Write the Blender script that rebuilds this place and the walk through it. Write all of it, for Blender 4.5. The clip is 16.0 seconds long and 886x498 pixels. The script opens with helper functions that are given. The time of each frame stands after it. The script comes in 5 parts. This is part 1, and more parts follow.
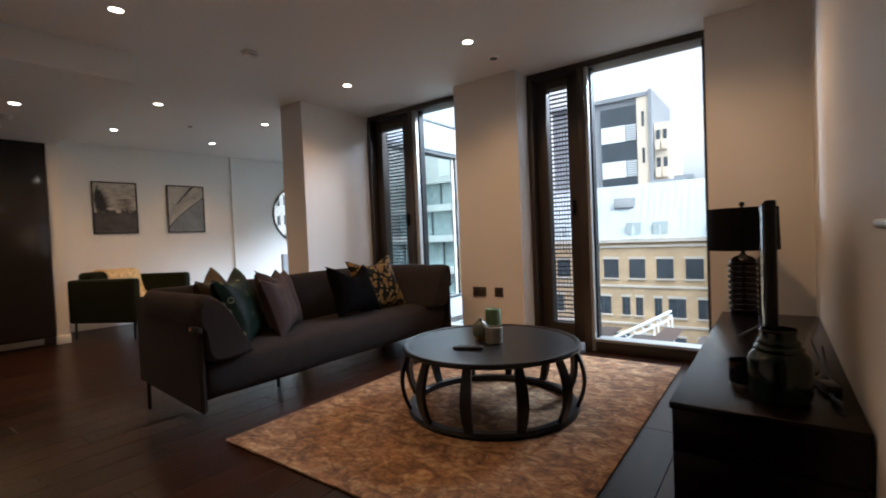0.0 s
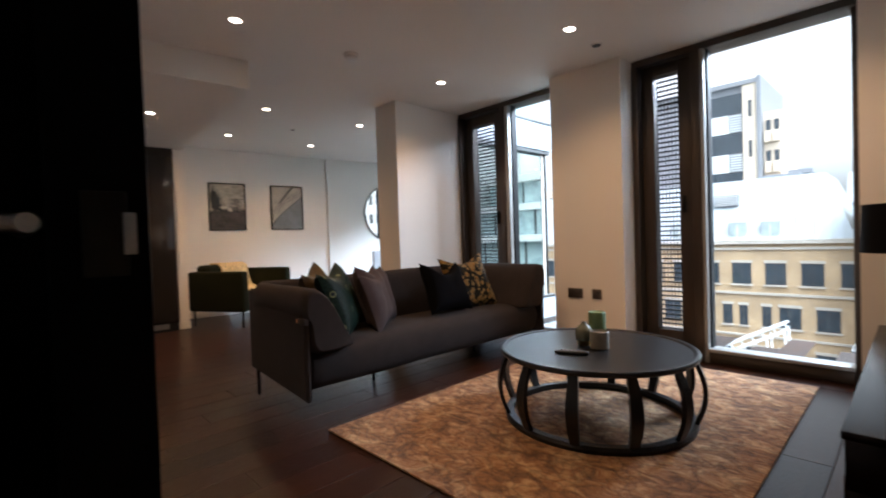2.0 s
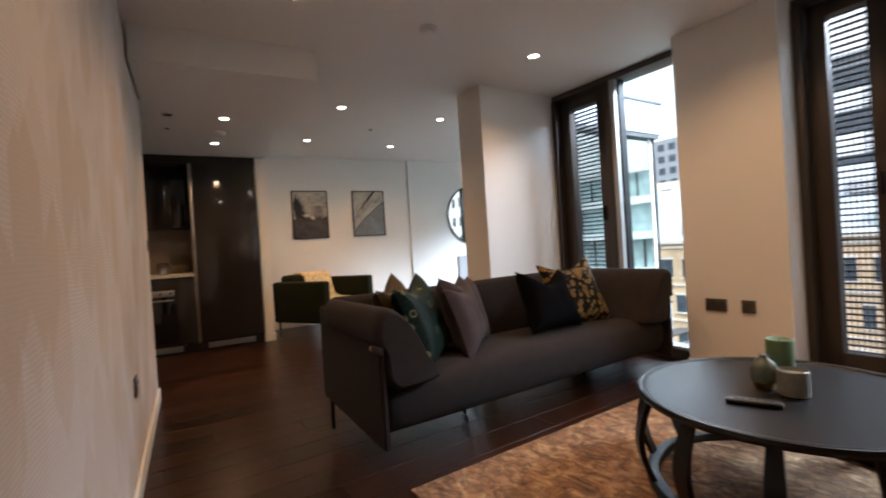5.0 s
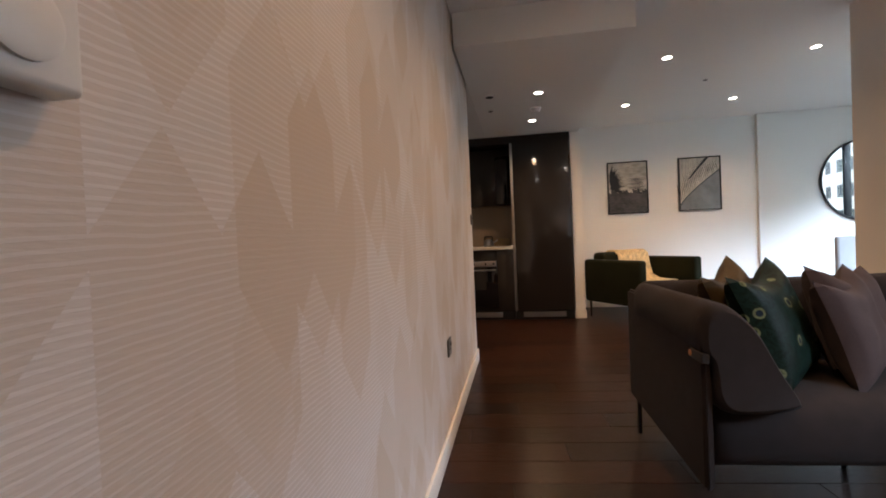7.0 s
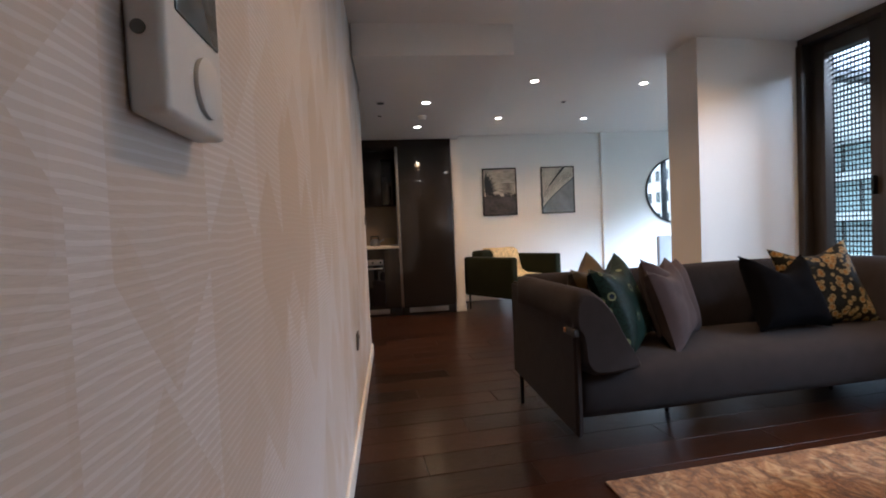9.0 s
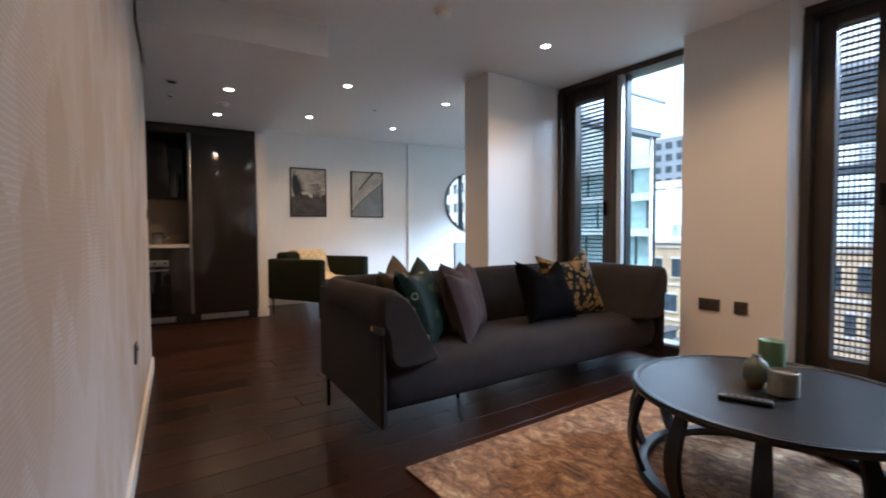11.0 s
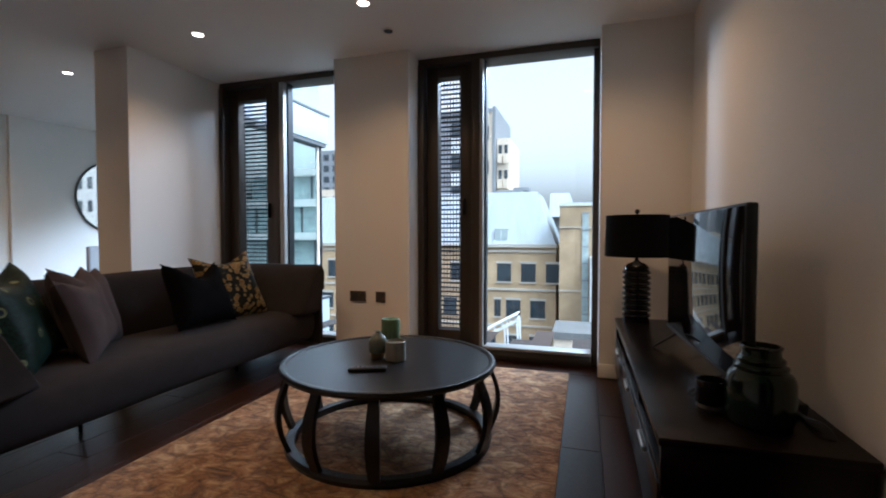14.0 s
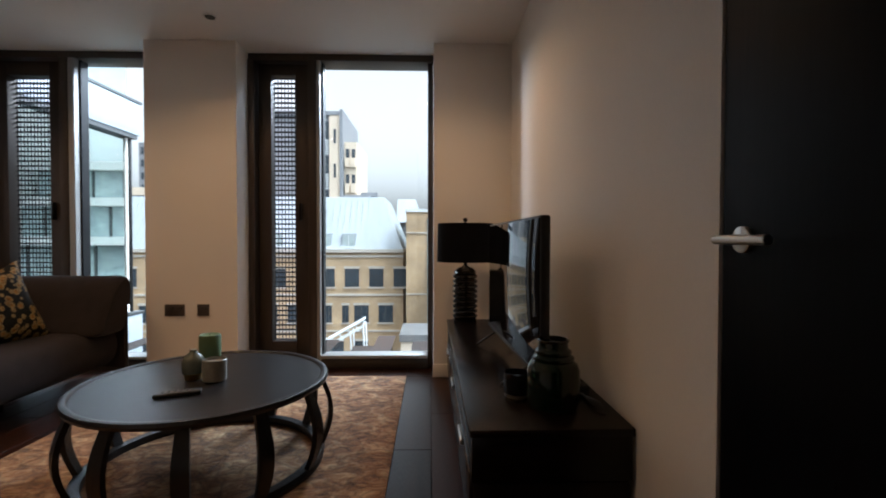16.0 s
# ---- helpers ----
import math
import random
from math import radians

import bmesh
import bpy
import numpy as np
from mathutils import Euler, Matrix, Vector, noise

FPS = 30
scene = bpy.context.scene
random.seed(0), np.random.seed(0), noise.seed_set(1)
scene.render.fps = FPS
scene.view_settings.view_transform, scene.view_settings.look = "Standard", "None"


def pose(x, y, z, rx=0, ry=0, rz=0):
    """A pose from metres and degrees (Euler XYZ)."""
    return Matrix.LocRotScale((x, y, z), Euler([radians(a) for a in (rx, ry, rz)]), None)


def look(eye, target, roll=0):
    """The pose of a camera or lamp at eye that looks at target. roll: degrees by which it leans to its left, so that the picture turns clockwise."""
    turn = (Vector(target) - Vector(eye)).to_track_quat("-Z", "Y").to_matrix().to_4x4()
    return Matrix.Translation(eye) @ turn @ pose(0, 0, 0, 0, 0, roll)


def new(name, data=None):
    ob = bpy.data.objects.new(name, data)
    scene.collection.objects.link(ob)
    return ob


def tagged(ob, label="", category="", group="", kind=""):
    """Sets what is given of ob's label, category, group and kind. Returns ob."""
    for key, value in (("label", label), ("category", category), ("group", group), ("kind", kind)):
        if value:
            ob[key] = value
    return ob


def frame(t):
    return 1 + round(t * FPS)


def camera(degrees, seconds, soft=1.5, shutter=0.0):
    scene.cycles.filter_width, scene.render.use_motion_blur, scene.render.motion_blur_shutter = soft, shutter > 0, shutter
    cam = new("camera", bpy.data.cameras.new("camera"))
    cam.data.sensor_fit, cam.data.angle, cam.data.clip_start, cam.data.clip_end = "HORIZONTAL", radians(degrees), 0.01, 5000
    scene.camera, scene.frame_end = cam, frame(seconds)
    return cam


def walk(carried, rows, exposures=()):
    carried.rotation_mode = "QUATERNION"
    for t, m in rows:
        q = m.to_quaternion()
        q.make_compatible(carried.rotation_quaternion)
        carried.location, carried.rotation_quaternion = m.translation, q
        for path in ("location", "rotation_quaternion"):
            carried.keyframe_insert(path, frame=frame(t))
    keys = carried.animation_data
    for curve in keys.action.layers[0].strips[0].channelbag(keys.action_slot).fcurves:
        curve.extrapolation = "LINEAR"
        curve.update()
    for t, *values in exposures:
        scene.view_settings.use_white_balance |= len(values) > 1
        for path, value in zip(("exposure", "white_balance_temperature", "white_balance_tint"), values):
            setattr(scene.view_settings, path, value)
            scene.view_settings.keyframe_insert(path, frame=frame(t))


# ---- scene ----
cam = camera(88.1, 16.0, soft=1.8, shutter=0.4)
PATH = [
    (0, (-0.091, -0.012, 1.054), (-1.266, 1.605, 1.001), -2.4),
    (0.5, (-0.128, -0.038, 1.052), (-1.456, 1.456, 1.001), -2.4),
    (1, (-0.167, -0.075, 1.06), (-1.672, 1.24, 0.996), -2.7),
    (1.5, (-0.194, -0.068, 1.061), (-1.778, 1.152, 0.995), -2.4),
    (2, (-0.234, -0.021, 1.044), (-1.671, 1.369, 1.002), -1.9),
    (2.5, (-0.286, 0.018, 1.044), (-1.57, 1.548, 0.94), -2.1),
    (3, (-0.368, 0.128, 1.062), (-1.682, 1.635, 1.029), -2.8),
    (5.5, (-0.834, 0.405, 1.06), (-2.695, 1.136, 1.016), -2.5),
    (6, (-0.92, 0.492, 1.059), (-2.912, 0.672, 1.036), -0.4),
    (6.5, (-1.004, 0.489, 1.045), (-3.002, 0.422, 0.997), -2.6),
    (7, (-1.02, 0.469, 1.046), (-3.013, 0.3, 1.005), -2.5),
    (7.5, (-0.949, 0.411, 1.061), (-2.946, 0.517, 1.028), -2.4),
    (8, (-0.858, 0.338, 1.064), (-2.845, 0.554, 1.015), -3.2),
    (10.5, (-0.794, 0.269, 1.054), (-2.576, 1.175, 0.979), -0.3),
    (11, (-0.771, 0.256, 1.057), (-2.415, 1.392, 0.981), -0.3),
    (11.5, (-0.74, 0.246, 1.06), (-2.228, 1.58, 0.983), -0.2),
    (12, (-0.725, 0.232, 1.057), (-2.043, 1.734, 0.975), -0.8),
    (12.5, (-0.703, 0.228, 1.049), (-1.853, 1.863, 0.983), -0.8),
    (13, (-0.665, 0.223, 1.049), (-1.603, 1.988, 0.984), -0.8),
    (13.5, (-0.62, 0.243, 1.068), (-1.379, 2.092, 0.993), -0.3),
    (14, (-0.575, 0.268, 1.033), (-1.166, 2.178, 0.971), -0.0),
    (14.5, (-0.543, 0.288, 1.018), (-0.946, 2.246, 0.957), -0.2),
    (15, (-0.519, 0.298, 1.022), (-0.754, 2.283, 0.969), -0.2),
    (15.5, (-0.508, 0.297, 1.026), (-0.596, 2.295, 0.99), -0.0),
    (16, (-0.495, 0.28, 1.044), (-0.441, 2.279, 1.004), 0.1),
]
walk(cam, [(t, look(eye, target, roll)) for t, eye, target, roll in PATH],
     exposures=[(0, 0.98, 5750, 11), (1, 1.05, 5600, 12), (1.5, 1.0, 5700, 12), (2, 1.3, 5800, 12), (2.5, 1.3, 5900, 11), (3, 1.28, 5900, 11),
                (6, 1.5, 5800, 11), (8, 1.55, 5450, 11), (10.5, 1.5, 5050, 8), (12.5, 1.35, 5150, 8), (14, 0.75, 5300, 9), (16, 0.75, 5800, 10)])

# ---- light ----
world = bpy.data.worlds.new("world")
scene.world = world
world.use_nodes = True
wn = world.node_tree.nodes
sky = wn.new("ShaderNodeTexSky")
sky.sky_type = 'NISHITA'
sky.sun_disc = False
sky.sun_elevation = radians(56)
sky.sun_rotation = radians(115)
sky.air_density, sky.dust_density, sky.ozone_density = 1.0, 6.0, 1.0
pale = wn.new("ShaderNodeHueSaturation")
pale.inputs["Saturation"].default_value = 0.10
pale.inputs["Value"].default_value = 1.65
world.node_tree.links.new(sky.outputs[0], pale.inputs["Color"])
world.node_tree.links.new(pale.outputs[0], wn["Background"].inputs["Color"])
wn["Background"].inputs["Strength"].default_value = 0.15

sun = new("sun", bpy.data.lights.new("sun", 'SUN'))
sun.data.energy, sun.data.angle, sun.data.color = 0.4, radians(40), (1.0, 0.97, 0.93)
sun.matrix_world = look((24, -1.2, 39), (0, 10, 0))

CEIL = 2.52
KCEIL = 2.30
# the dining and kitchen wing stands a little askew to the window wall
WEST = pose(-0.80, 0.075, 0, 0, 0, -4.6)
FEATURE = pose(-0.80, 0.075, 0, 0, 0, -4.4)
SPOTS = [(-3.33, 3.02, CEIL), (-1.945, 2.967, CEIL), (-3.31, 1.14, CEIL), (-0.55, 2.95, CEIL), (-1.95, 1.14, CEIL),
         (-5.125, 2.115, CEIL), (-5.12, 3.31, CEIL), (-6.56, 2.205, CEIL), (-6.555, 3.40, CEIL), (-5.13, 1.02, KCEIL), (-6.10, 1.07, KCEIL)]
for x, y, z in SPOTS:
    lamp = new("downlight_lamp", bpy.data.lights.new("downlight_lamp", 'SPOT'))
    lamp.data.energy, lamp.data.color = 19.0, (1.0, 0.57, 0.26)
    lamp.data.spot_size, lamp.data.spot_blend, lamp.data.shadow_soft_size = radians(140), 1.0, 0.04
    lamp.matrix_world = look((x, y, z - 0.025), (x, y, 0))

# the sky's light that falls steeply through the window openings
for eye, aim, w, h, power in (((1.9, 8.6, 5.3), (-3.2, 1.8, 0.4), 5.0, 1.8, 850), ((-5.75, 7.0, 3.5), (-6.5, 3.0, 0.6), 2.6, 1.0, 380)):
    opening = new("sky_opening", bpy.data.lights.new("sky_opening", 'AREA'))
    opening.data.shape, opening.data.size, opening.data.size_y = 'RECTANGLE', w, h
    opening.data.energy, opening.data.color = power, (0.80, 0.91, 1.0)
    opening.matrix_world = look(eye, aim)


# ---- materials ----
def nodes_of(name):
    m = bpy.data.materials.new(name)
    m.use_nodes = True
    return m, m.node_tree.nodes, m.node_tree.links, m.node_tree.nodes["Principled BSDF"]


def surface(name, colour, rough=0.5, metal=0.0, vary=0.12, scale=6.0, grain=60.0, bump=0.02, stretch=(1, 1, 1),
            coat=0.0, spread=0.0, sheen=0.0, spec=0.5):
    """Colour with two scales of variation, fine relief, and a change from piece to piece (spread)."""
    m, n, k, b = nodes_of(name)
    tc = n.new("ShaderNodeTexCoord")
    mp = n.new("ShaderNodeMapping")
    mp.inputs["Scale"].default_value = stretch
    k.new(tc.outputs["Object"], mp.inputs["Vector"])
    big, fine = n.new("ShaderNodeTexNoise"), n.new("ShaderNodeTexNoise")
    big.inputs["Scale"].default_value, fine.inputs["Scale"].default_value = scale, grain
    big.inputs["Detail"].default_value, fine.inputs["Detail"].default_value = 4, 3
    for q in (big, fine):
        k.new(mp.outputs[0], q.inputs["Vector"])
    add = n.new("ShaderNodeMath")
    add.operation = 'ADD'
    k.new(big.outputs[0], add.inputs[0]), k.new(fine.outputs[0], add.inputs[1])
    value = add.outputs[0]
    if spread:
        info = n.new("ShaderNodeObjectInfo")
        ma = n.new("ShaderNodeMath")
        ma.operation = 'MULTIPLY_ADD'
        ma.inputs[1].default_value = spread
        k.new(info.outputs["Random"], ma.inputs[0]), k.new(value, ma.inputs[2])
        value = ma.outputs[0]
    ramp = n.new("ShaderNodeMapRange")
    ramp.inputs["From Min"].default_value, ramp.inputs["From Max"].default_value = 0.6, 1.4 + spread
    ramp.inputs["To Min"].default_value, ramp.inputs["To Max"].default_value = 1 - vary, 1 + vary
    k.new(value, ramp.inputs["Value"])
    mul = n.new("ShaderNodeMix")
    mul.data_type, mul.blend_type = 'RGBA', 'MULTIPLY'
    mul.inputs["Factor"].default_value = 1.0
    mul.inputs[6].default_value = (*colour, 1)
    k.new(ramp.outputs[0], mul.inputs[7])
    k.new(mul.outputs[2], b.inputs["Base Color"])
    b.inputs["Roughness"].default_value, b.inputs["Metallic"].default_value = rough, metal
    b.inputs["Coat Weight"].default_value = coat
    b.inputs["Specular IOR Level"].default_value = spec
    b.inputs["Sheen Weight"].default_value = sheen
    if bump:
        bp = n.new("ShaderNodeBump")
        bp.inputs["Strength"].default_value, bp.inputs["Distance"].default_value = 1.0, bump
        k.new(fine.outputs[0], bp.inputs["Height"])
        k.new(bp.outputs[0], b.inputs["Normal"])
    return m


def glowing(name, colour, strength):
    m, n, k, b = nodes_of(name)
    b.inputs["Base Color"].default_value = (0.8, 0.8, 0.8, 1)
    b.inputs["Emission Color"].default_value = (*colour, 1)
    b.inputs["Emission Strength"].default_value = strength
    return m


def clear_glass(name, tint=(1, 1, 1), gloss=0.03):
    """A thin pane: clear, with a mirror gloss that grows at grazing angles."""
    m, n, k, b = nodes_of(name)
    n.remove(b)
    out = n["Material Output"]
    tr, gl, mx = n.new("ShaderNodeBsdfTransparent"), n.new("ShaderNodeBsdfGlossy"), n.new("ShaderNodeMixShader")
    tr.inputs[0].default_value = (*tint, 1)
    gl.inputs["Roughness"].default_value = 0.01
    k.new(gloss_at_edge(n, k, gloss, 4.0), mx.inputs[0]), k.new(tr.outputs[0], mx.inputs[1]), k.new(gl.outputs[0], mx.inputs[2])
    k.new(mx.outputs[0], out.inputs["Surface"])
    return m


def gloss_at_edge(n, k, base, power):
    """The share of mirror gloss: base face on, growing to all at grazing angles."""
    lw, pw, ma = n.new("ShaderNodeLayerWeight"), n.new("ShaderNodeMath"), n.new("ShaderNodeMath")
    lw.inputs["Blend"].default_value = 0.5
    pw.operation, ma.operation = 'POWER', 'MULTIPLY_ADD'
    pw.inputs[1].default_value = power
    ma.inputs[1].default_value, ma.inputs[2].default_value = 1 - base, base
    k.new(lw.outputs["Facing"], pw.inputs[0]), k.new(pw.outputs[0], ma.inputs[0])
    return ma.outputs[0]


def coated_glass(name):
    """Outside glass with a reflecting solar coat."""
    m, n, k, b = nodes_of(name)
    n.remove(b)
    tr, gl, mx = n.new("ShaderNodeBsdfTransparent"), n.new("ShaderNodeBsdfGlossy"), n.new("ShaderNodeMixShader")
    tr.inputs[0].default_value = (0.62, 0.75, 0.72, 1)
    gl.inputs[0].default_value = (0.80, 0.93, 0.93, 1)
    gl.inputs["Roughness"].default_value = 0.01
    k.new(gloss_at_edge(n, k, 0.72, 1.4), mx.inputs[0])
    k.new(tr.outputs[0], mx.inputs[1]), k.new(gl.outputs[0], mx.inputs[2]), k.new(mx.outputs[0], n["Material Output"].inputs["Surface"])
    return m


def wallpaper_material():
    """Tall overlapping diamonds in tan and pale lilac grey; the pale ones are ribbed with fine level lines."""
    m, n, k, b = nodes_of("wallpaper")
    tc, sep = n.new("ShaderNodeTexCoord"), n.new("ShaderNodeSeparateXYZ")
    k.new(tc.outputs["Object"], sep.inputs[0])

    def math(op, a, c=0.0):
        q = n.new("ShaderNodeMath")
        q.operation = op
        for i, v in ((0, a), (1, c)):
            if isinstance(v, (int, float)):
                q.inputs[i].default_value = v
            else:
                k.new(v, q.inputs[i])
        return q.outputs[0]

    x, z = sep.outputs[0], sep.outputs[2]

    def diamonds(width, height, shift, cut):
        col = math('FLOOR', math('DIVIDE', math('ADD', x, shift), width))
        off = math('MULTIPLY', math('FRACT', math('MULTIPLY', math('SINE', math('MULTIPLY', col, 12.9)), 43.7)), height * 2)
        a = math('DIVIDE', math('PINGPONG', math('ADD', x, shift), width / 2), width / 2)
        v = math('DIVIDE', math('PINGPONG', math('ADD', z, off), height), height)
        return math('GREATER_THAN', math('ADD', math('MULTIPLY', a, 0.26), v), cut)

    d1, d2, d3 = diamonds(0.19, 0.46, 0.03, 0.66), diamonds(0.23, 0.58, 0.13, 0.74), diamonds(0.15, 0.36, 0.05, 0.85)
    tone = math('MINIMUM', math('ADD', math('ADD', math('MULTIPLY', d1, 0.55), math('MULTIPLY', d2, 0.45)), math('MULTIPLY', d3, 0.2)), 1.0)
    pale = math('SUBTRACT', 1.0, tone)
    # hand-drawn level lines: they wander, swell and break off, and lean a little from one lozenge to the next
    wob, brk = n.new("ShaderNodeTexNoise"), n.new("ShaderNodeTexNoise")
    wob.inputs["Scale"].default_value, brk.inputs["Scale"].default_value = 7, 26
    mp2 = n.new("ShaderNodeMapping")
    mp2.inputs["Scale"].default_value = (0.35, 1, 2.2)
    k.new(tc.outputs["Object"], wob.inputs["Vector"])
    k.new(tc.outputs["Object"], mp2.inputs[0]), k.new(mp2.outputs[0], brk.inputs["Vector"])
    lean = math('MULTIPLY', math('MULTIPLY', x, math('SUBTRACT', d1, d2)), 0.05)
    zz = math('ADD', math('ADD', z, lean), math('MULTIPLY', wob.outputs[0], 0.012))
    rib = math('PINGPONG', math('MULTIPLY', zz, 92.0), 0.5)
    swell = math('ADD', 0.20, math('MULTIPLY', brk.outputs[0], 0.26))
    line = math('MULTIPLY', math('GREATER_THAN', rib, swell), math('ADD', 0.15, math('MULTIPLY', pale, 0.85)))
    mx = n.new("ShaderNodeValToRGB")
    e = mx.color_ramp.elements
    e[0].color, e[1].color = (0.645, 0.59, 0.56, 1), (0.575, 0.485, 0.405, 1)
    k.new(tone, mx.inputs[0])
    dk = n.new("ShaderNodeMix")
    dk.data_type, dk.blend_type = 'RGBA', 'MIX'
    k.new(math('MULTIPLY', line, 0.55), dk.inputs["Factor"])
    k.new(mx.outputs[0], dk.inputs[6])
    dk.inputs[7].default_value = (0.80, 0.765, 0.755, 1)
    gr = n.new("ShaderNodeTexNoise")
    gr.inputs["Scale"].default_value = 240
    mp = n.new("ShaderNodeMapping")
    mp.inputs["Scale"].default_value = (0.15, 1, 1)
    k.new(tc.outputs["Object"], mp.inputs[0]), k.new(mp.outputs[0], gr.inputs["Vector"])
    k.new(dk.outputs[2], b.inputs["Base Color"])
    b.inputs["Roughness"].default_value = 0.5
    hgt = math('ADD', math('MULTIPLY', line, 0.6), math('MULTIPLY', gr.outputs[0], 0.5))
    bp = n.new("ShaderNodeBump")
    bp.inputs["Distance"].default_value = 0.0012
    k.new(hgt, bp.inputs["Height"]), k.new(bp.outputs[0], b.inputs["Normal"])
    return m


def rug_material(name, low, mid, high):
    m, n, k, b = nodes_of(name)
    tc = n.new("ShaderNodeTexCoord")
    warp, vor, fine = n.new("ShaderNodeTexNoise"), n.new("ShaderNodeTexNoise"), n.new("ShaderNodeTexNoise")
    warp.inputs["Scale"].default_value, vor.inputs["Scale"].default_value, fine.inputs["Scale"].default_value = 5, 8.5, 420
    vor.inputs["Detail"].default_value, vor.inputs["Distortion"].default_value = 9, 1.1
    vor.inputs["Roughness"].default_value = 0.70
    brush = n.new("ShaderNodeMapping")
    brush.inputs["Scale"].default_value = (1.0, 1.35, 1)
    brush.inputs["Rotation"].default_value = (0, 0, radians(12))
    k.new(tc.outputs["Object"], brush.inputs[0])
    for q in (warp, vor, fine):
        k.new(brush.outputs[0], q.inputs["Vector"])
    ramp = n.new("ShaderNodeValToRGB")
    e = ramp.color_ramp.elements
    e[0].position, e[0].color = 0.34, (*low, 1)
    e[1].position, e[1].color = 0.66, (*high, 1)
    e.new(0.5).color = (*mid, 1)
    k.new(vor.outputs[0], ramp.inputs[0])
    # dark cracks wander between the flecks
    mixv = n.new("ShaderNodeVectorMath")
    mixv.operation = 'MULTIPLY_ADD'
    mixv.inputs[1].default_value = (0.34, 0.34, 0.34)
    k.new(warp.outputs["Color"], mixv.inputs[0]), k.new(brush.outputs[0], mixv.inputs[2])
    cell = n.new("ShaderNodeTexVoronoi")
    cell.feature = 'DISTANCE_TO_EDGE'
    cell.inputs["Scale"].default_value = 9
    k.new(mixv.outputs[0], cell.inputs["Vector"])
    crack = n.new("ShaderNodeMapRange")
    crack.inputs["From Max"].default_value = 0.11
    crack.inputs["To Min"].default_value, crack.inputs["To Max"].default_value = 0.35, 1.0
    k.new(cell.outputs["Distance"], crack.inputs["Value"])
    cut = n.new("ShaderNodeMix")
    cut.data_type, cut.blend_type = 'RGBA', 'MULTIPLY'
    cut.inputs["Factor"].default_value = 0.65
    k.new(ramp.outputs[0], cut.inputs[6]), k.new(crack.outputs[0], cut.inputs[7])
    k.new(cut.outputs[2], b.inputs["Base Color"])
    b.inputs["Roughness"].default_value = 0.75
    b.inputs["Sheen Weight"].default_value = 0.1
    ad = n.new("ShaderNodeMath")
    ad.operation = 'MULTIPLY_ADD'
    ad.inputs[1].default_value = 4.0
    k.new(vor.outputs[0], ad.inputs[0]), k.new(fine.outputs[0], ad.inputs[2])
    bp = n.new("ShaderNodeBump")
    bp.inputs["Distance"].default_value = 0.006
    k.new(ad.outputs[0], bp.inputs["Height"]), k.new(bp.outputs[0], b.inputs["Normal"])
    return m


def spotted(name, ground, eye, ring, scale, patch=0.22, rough=0.45):
    """Printed cloth: round eyes with a bright ring on a feathered ground."""
    m, n, k, b = nodes_of(name)
    tc = n.new("ShaderNodeTexCoord")
    vor, noi = n.new("ShaderNodeTexVoronoi"), n.new("ShaderNodeTexNoise")
    vor.inputs["Scale"].default_value, noi.inputs["Scale"].default_value = scale, scale * 2.2
    noi.inputs["Distortion"].default_value = 2.0
    for q in (vor, noi):
        k.new(tc.outputs["Object"], q.inputs["Vector"])
    ramp = n.new("ShaderNodeValToRGB")
    e = ramp.color_ramp.elements
    e[0].position, e[0].color = 0.0, (*eye, 1)
    e[1].position, e[1].color = patch, (*ring, 1)
    e.new(patch * 0.55).color = (*eye, 1)
    e.new(patch * 0.7).color = (*ring, 1)
    e.new(patch * 1.15).color = (*ground, 1)
    k.new(vor.outputs["Distance"], ramp.inputs[0])
    mul = n.new("ShaderNodeMix")
    mul.data_type, mul.blend_type = 'RGBA', 'MULTIPLY'
    mul.inputs["Factor"].default_value = 0.8
    mr = n.new("ShaderNodeMapRange")
    mr.inputs["To Min"].default_value, mr.inputs["To Max"].default_value = 0.2, 1.9
    mr.inputs["From Min"].default_value, mr.inputs["From Max"].default_value = 0.3, 0.7
    k.new(noi.outputs[0], mr.inputs["Value"])
    k.new(ramp.outputs[0], mul.inputs[6]), k.new(mr.outputs[0], mul.inputs[7])
    k.new(mul.outputs[2], b.inputs["Base Color"])
    b.inputs["Roughness"].default_value = rough
    b.inputs["Specular IOR Level"].default_value = 0.12
    return m


PAINT = surface("white wall paint", (0.80, 0.77, 0.73), 0.6, vary=0.03, scale=1.5, grain=180, bump=0.0006)
CEILING = surface("ceiling paint", (0.80, 0.78, 0.75), 0.7, vary=0.02, scale=1.2, grain=150, bump=0.0004)
SKIRT = surface("skirting gloss", (0.78, 0.74, 0.68), 0.35, vary=0.03, bump=0.0003)
WALLPAPER = wallpaper_material()
PLANK = surface("dark oak plank", (0.0195, 0.0064, 0.0027), 0.29, spec=0.15, vary=0.98, scale=2.2, grain=30, bump=0.0012,
                stretch=(9, 0.8, 1), spread=0.9)
JOINT = surface("floor joint", (0.012, 0.008, 0.006), 0.8, bump=0)
BRONZE = surface("bronze window metal", (0.055, 0.043, 0.034), 0.42, 0.4, vary=0.1, scale=3, grain=200, bump=0.0002)
REVEAL = surface("pale metal reveal", (0.33, 0.335, 0.325), 0.4, 0.2, vary=0.05, bump=0.0002)
COATED = coated_glass("coated bay glass")
GLASS = clear_glass("window glass", (0.96, 0.985, 0.97))
BLACKDOOR = surface("black door veneer", (0.0028, 0.0032, 0.0048), 0.45, spec=0.06, vary=0.25, scale=2, grain=60, bump=0.0003, stretch=(1, 1, 0.1))
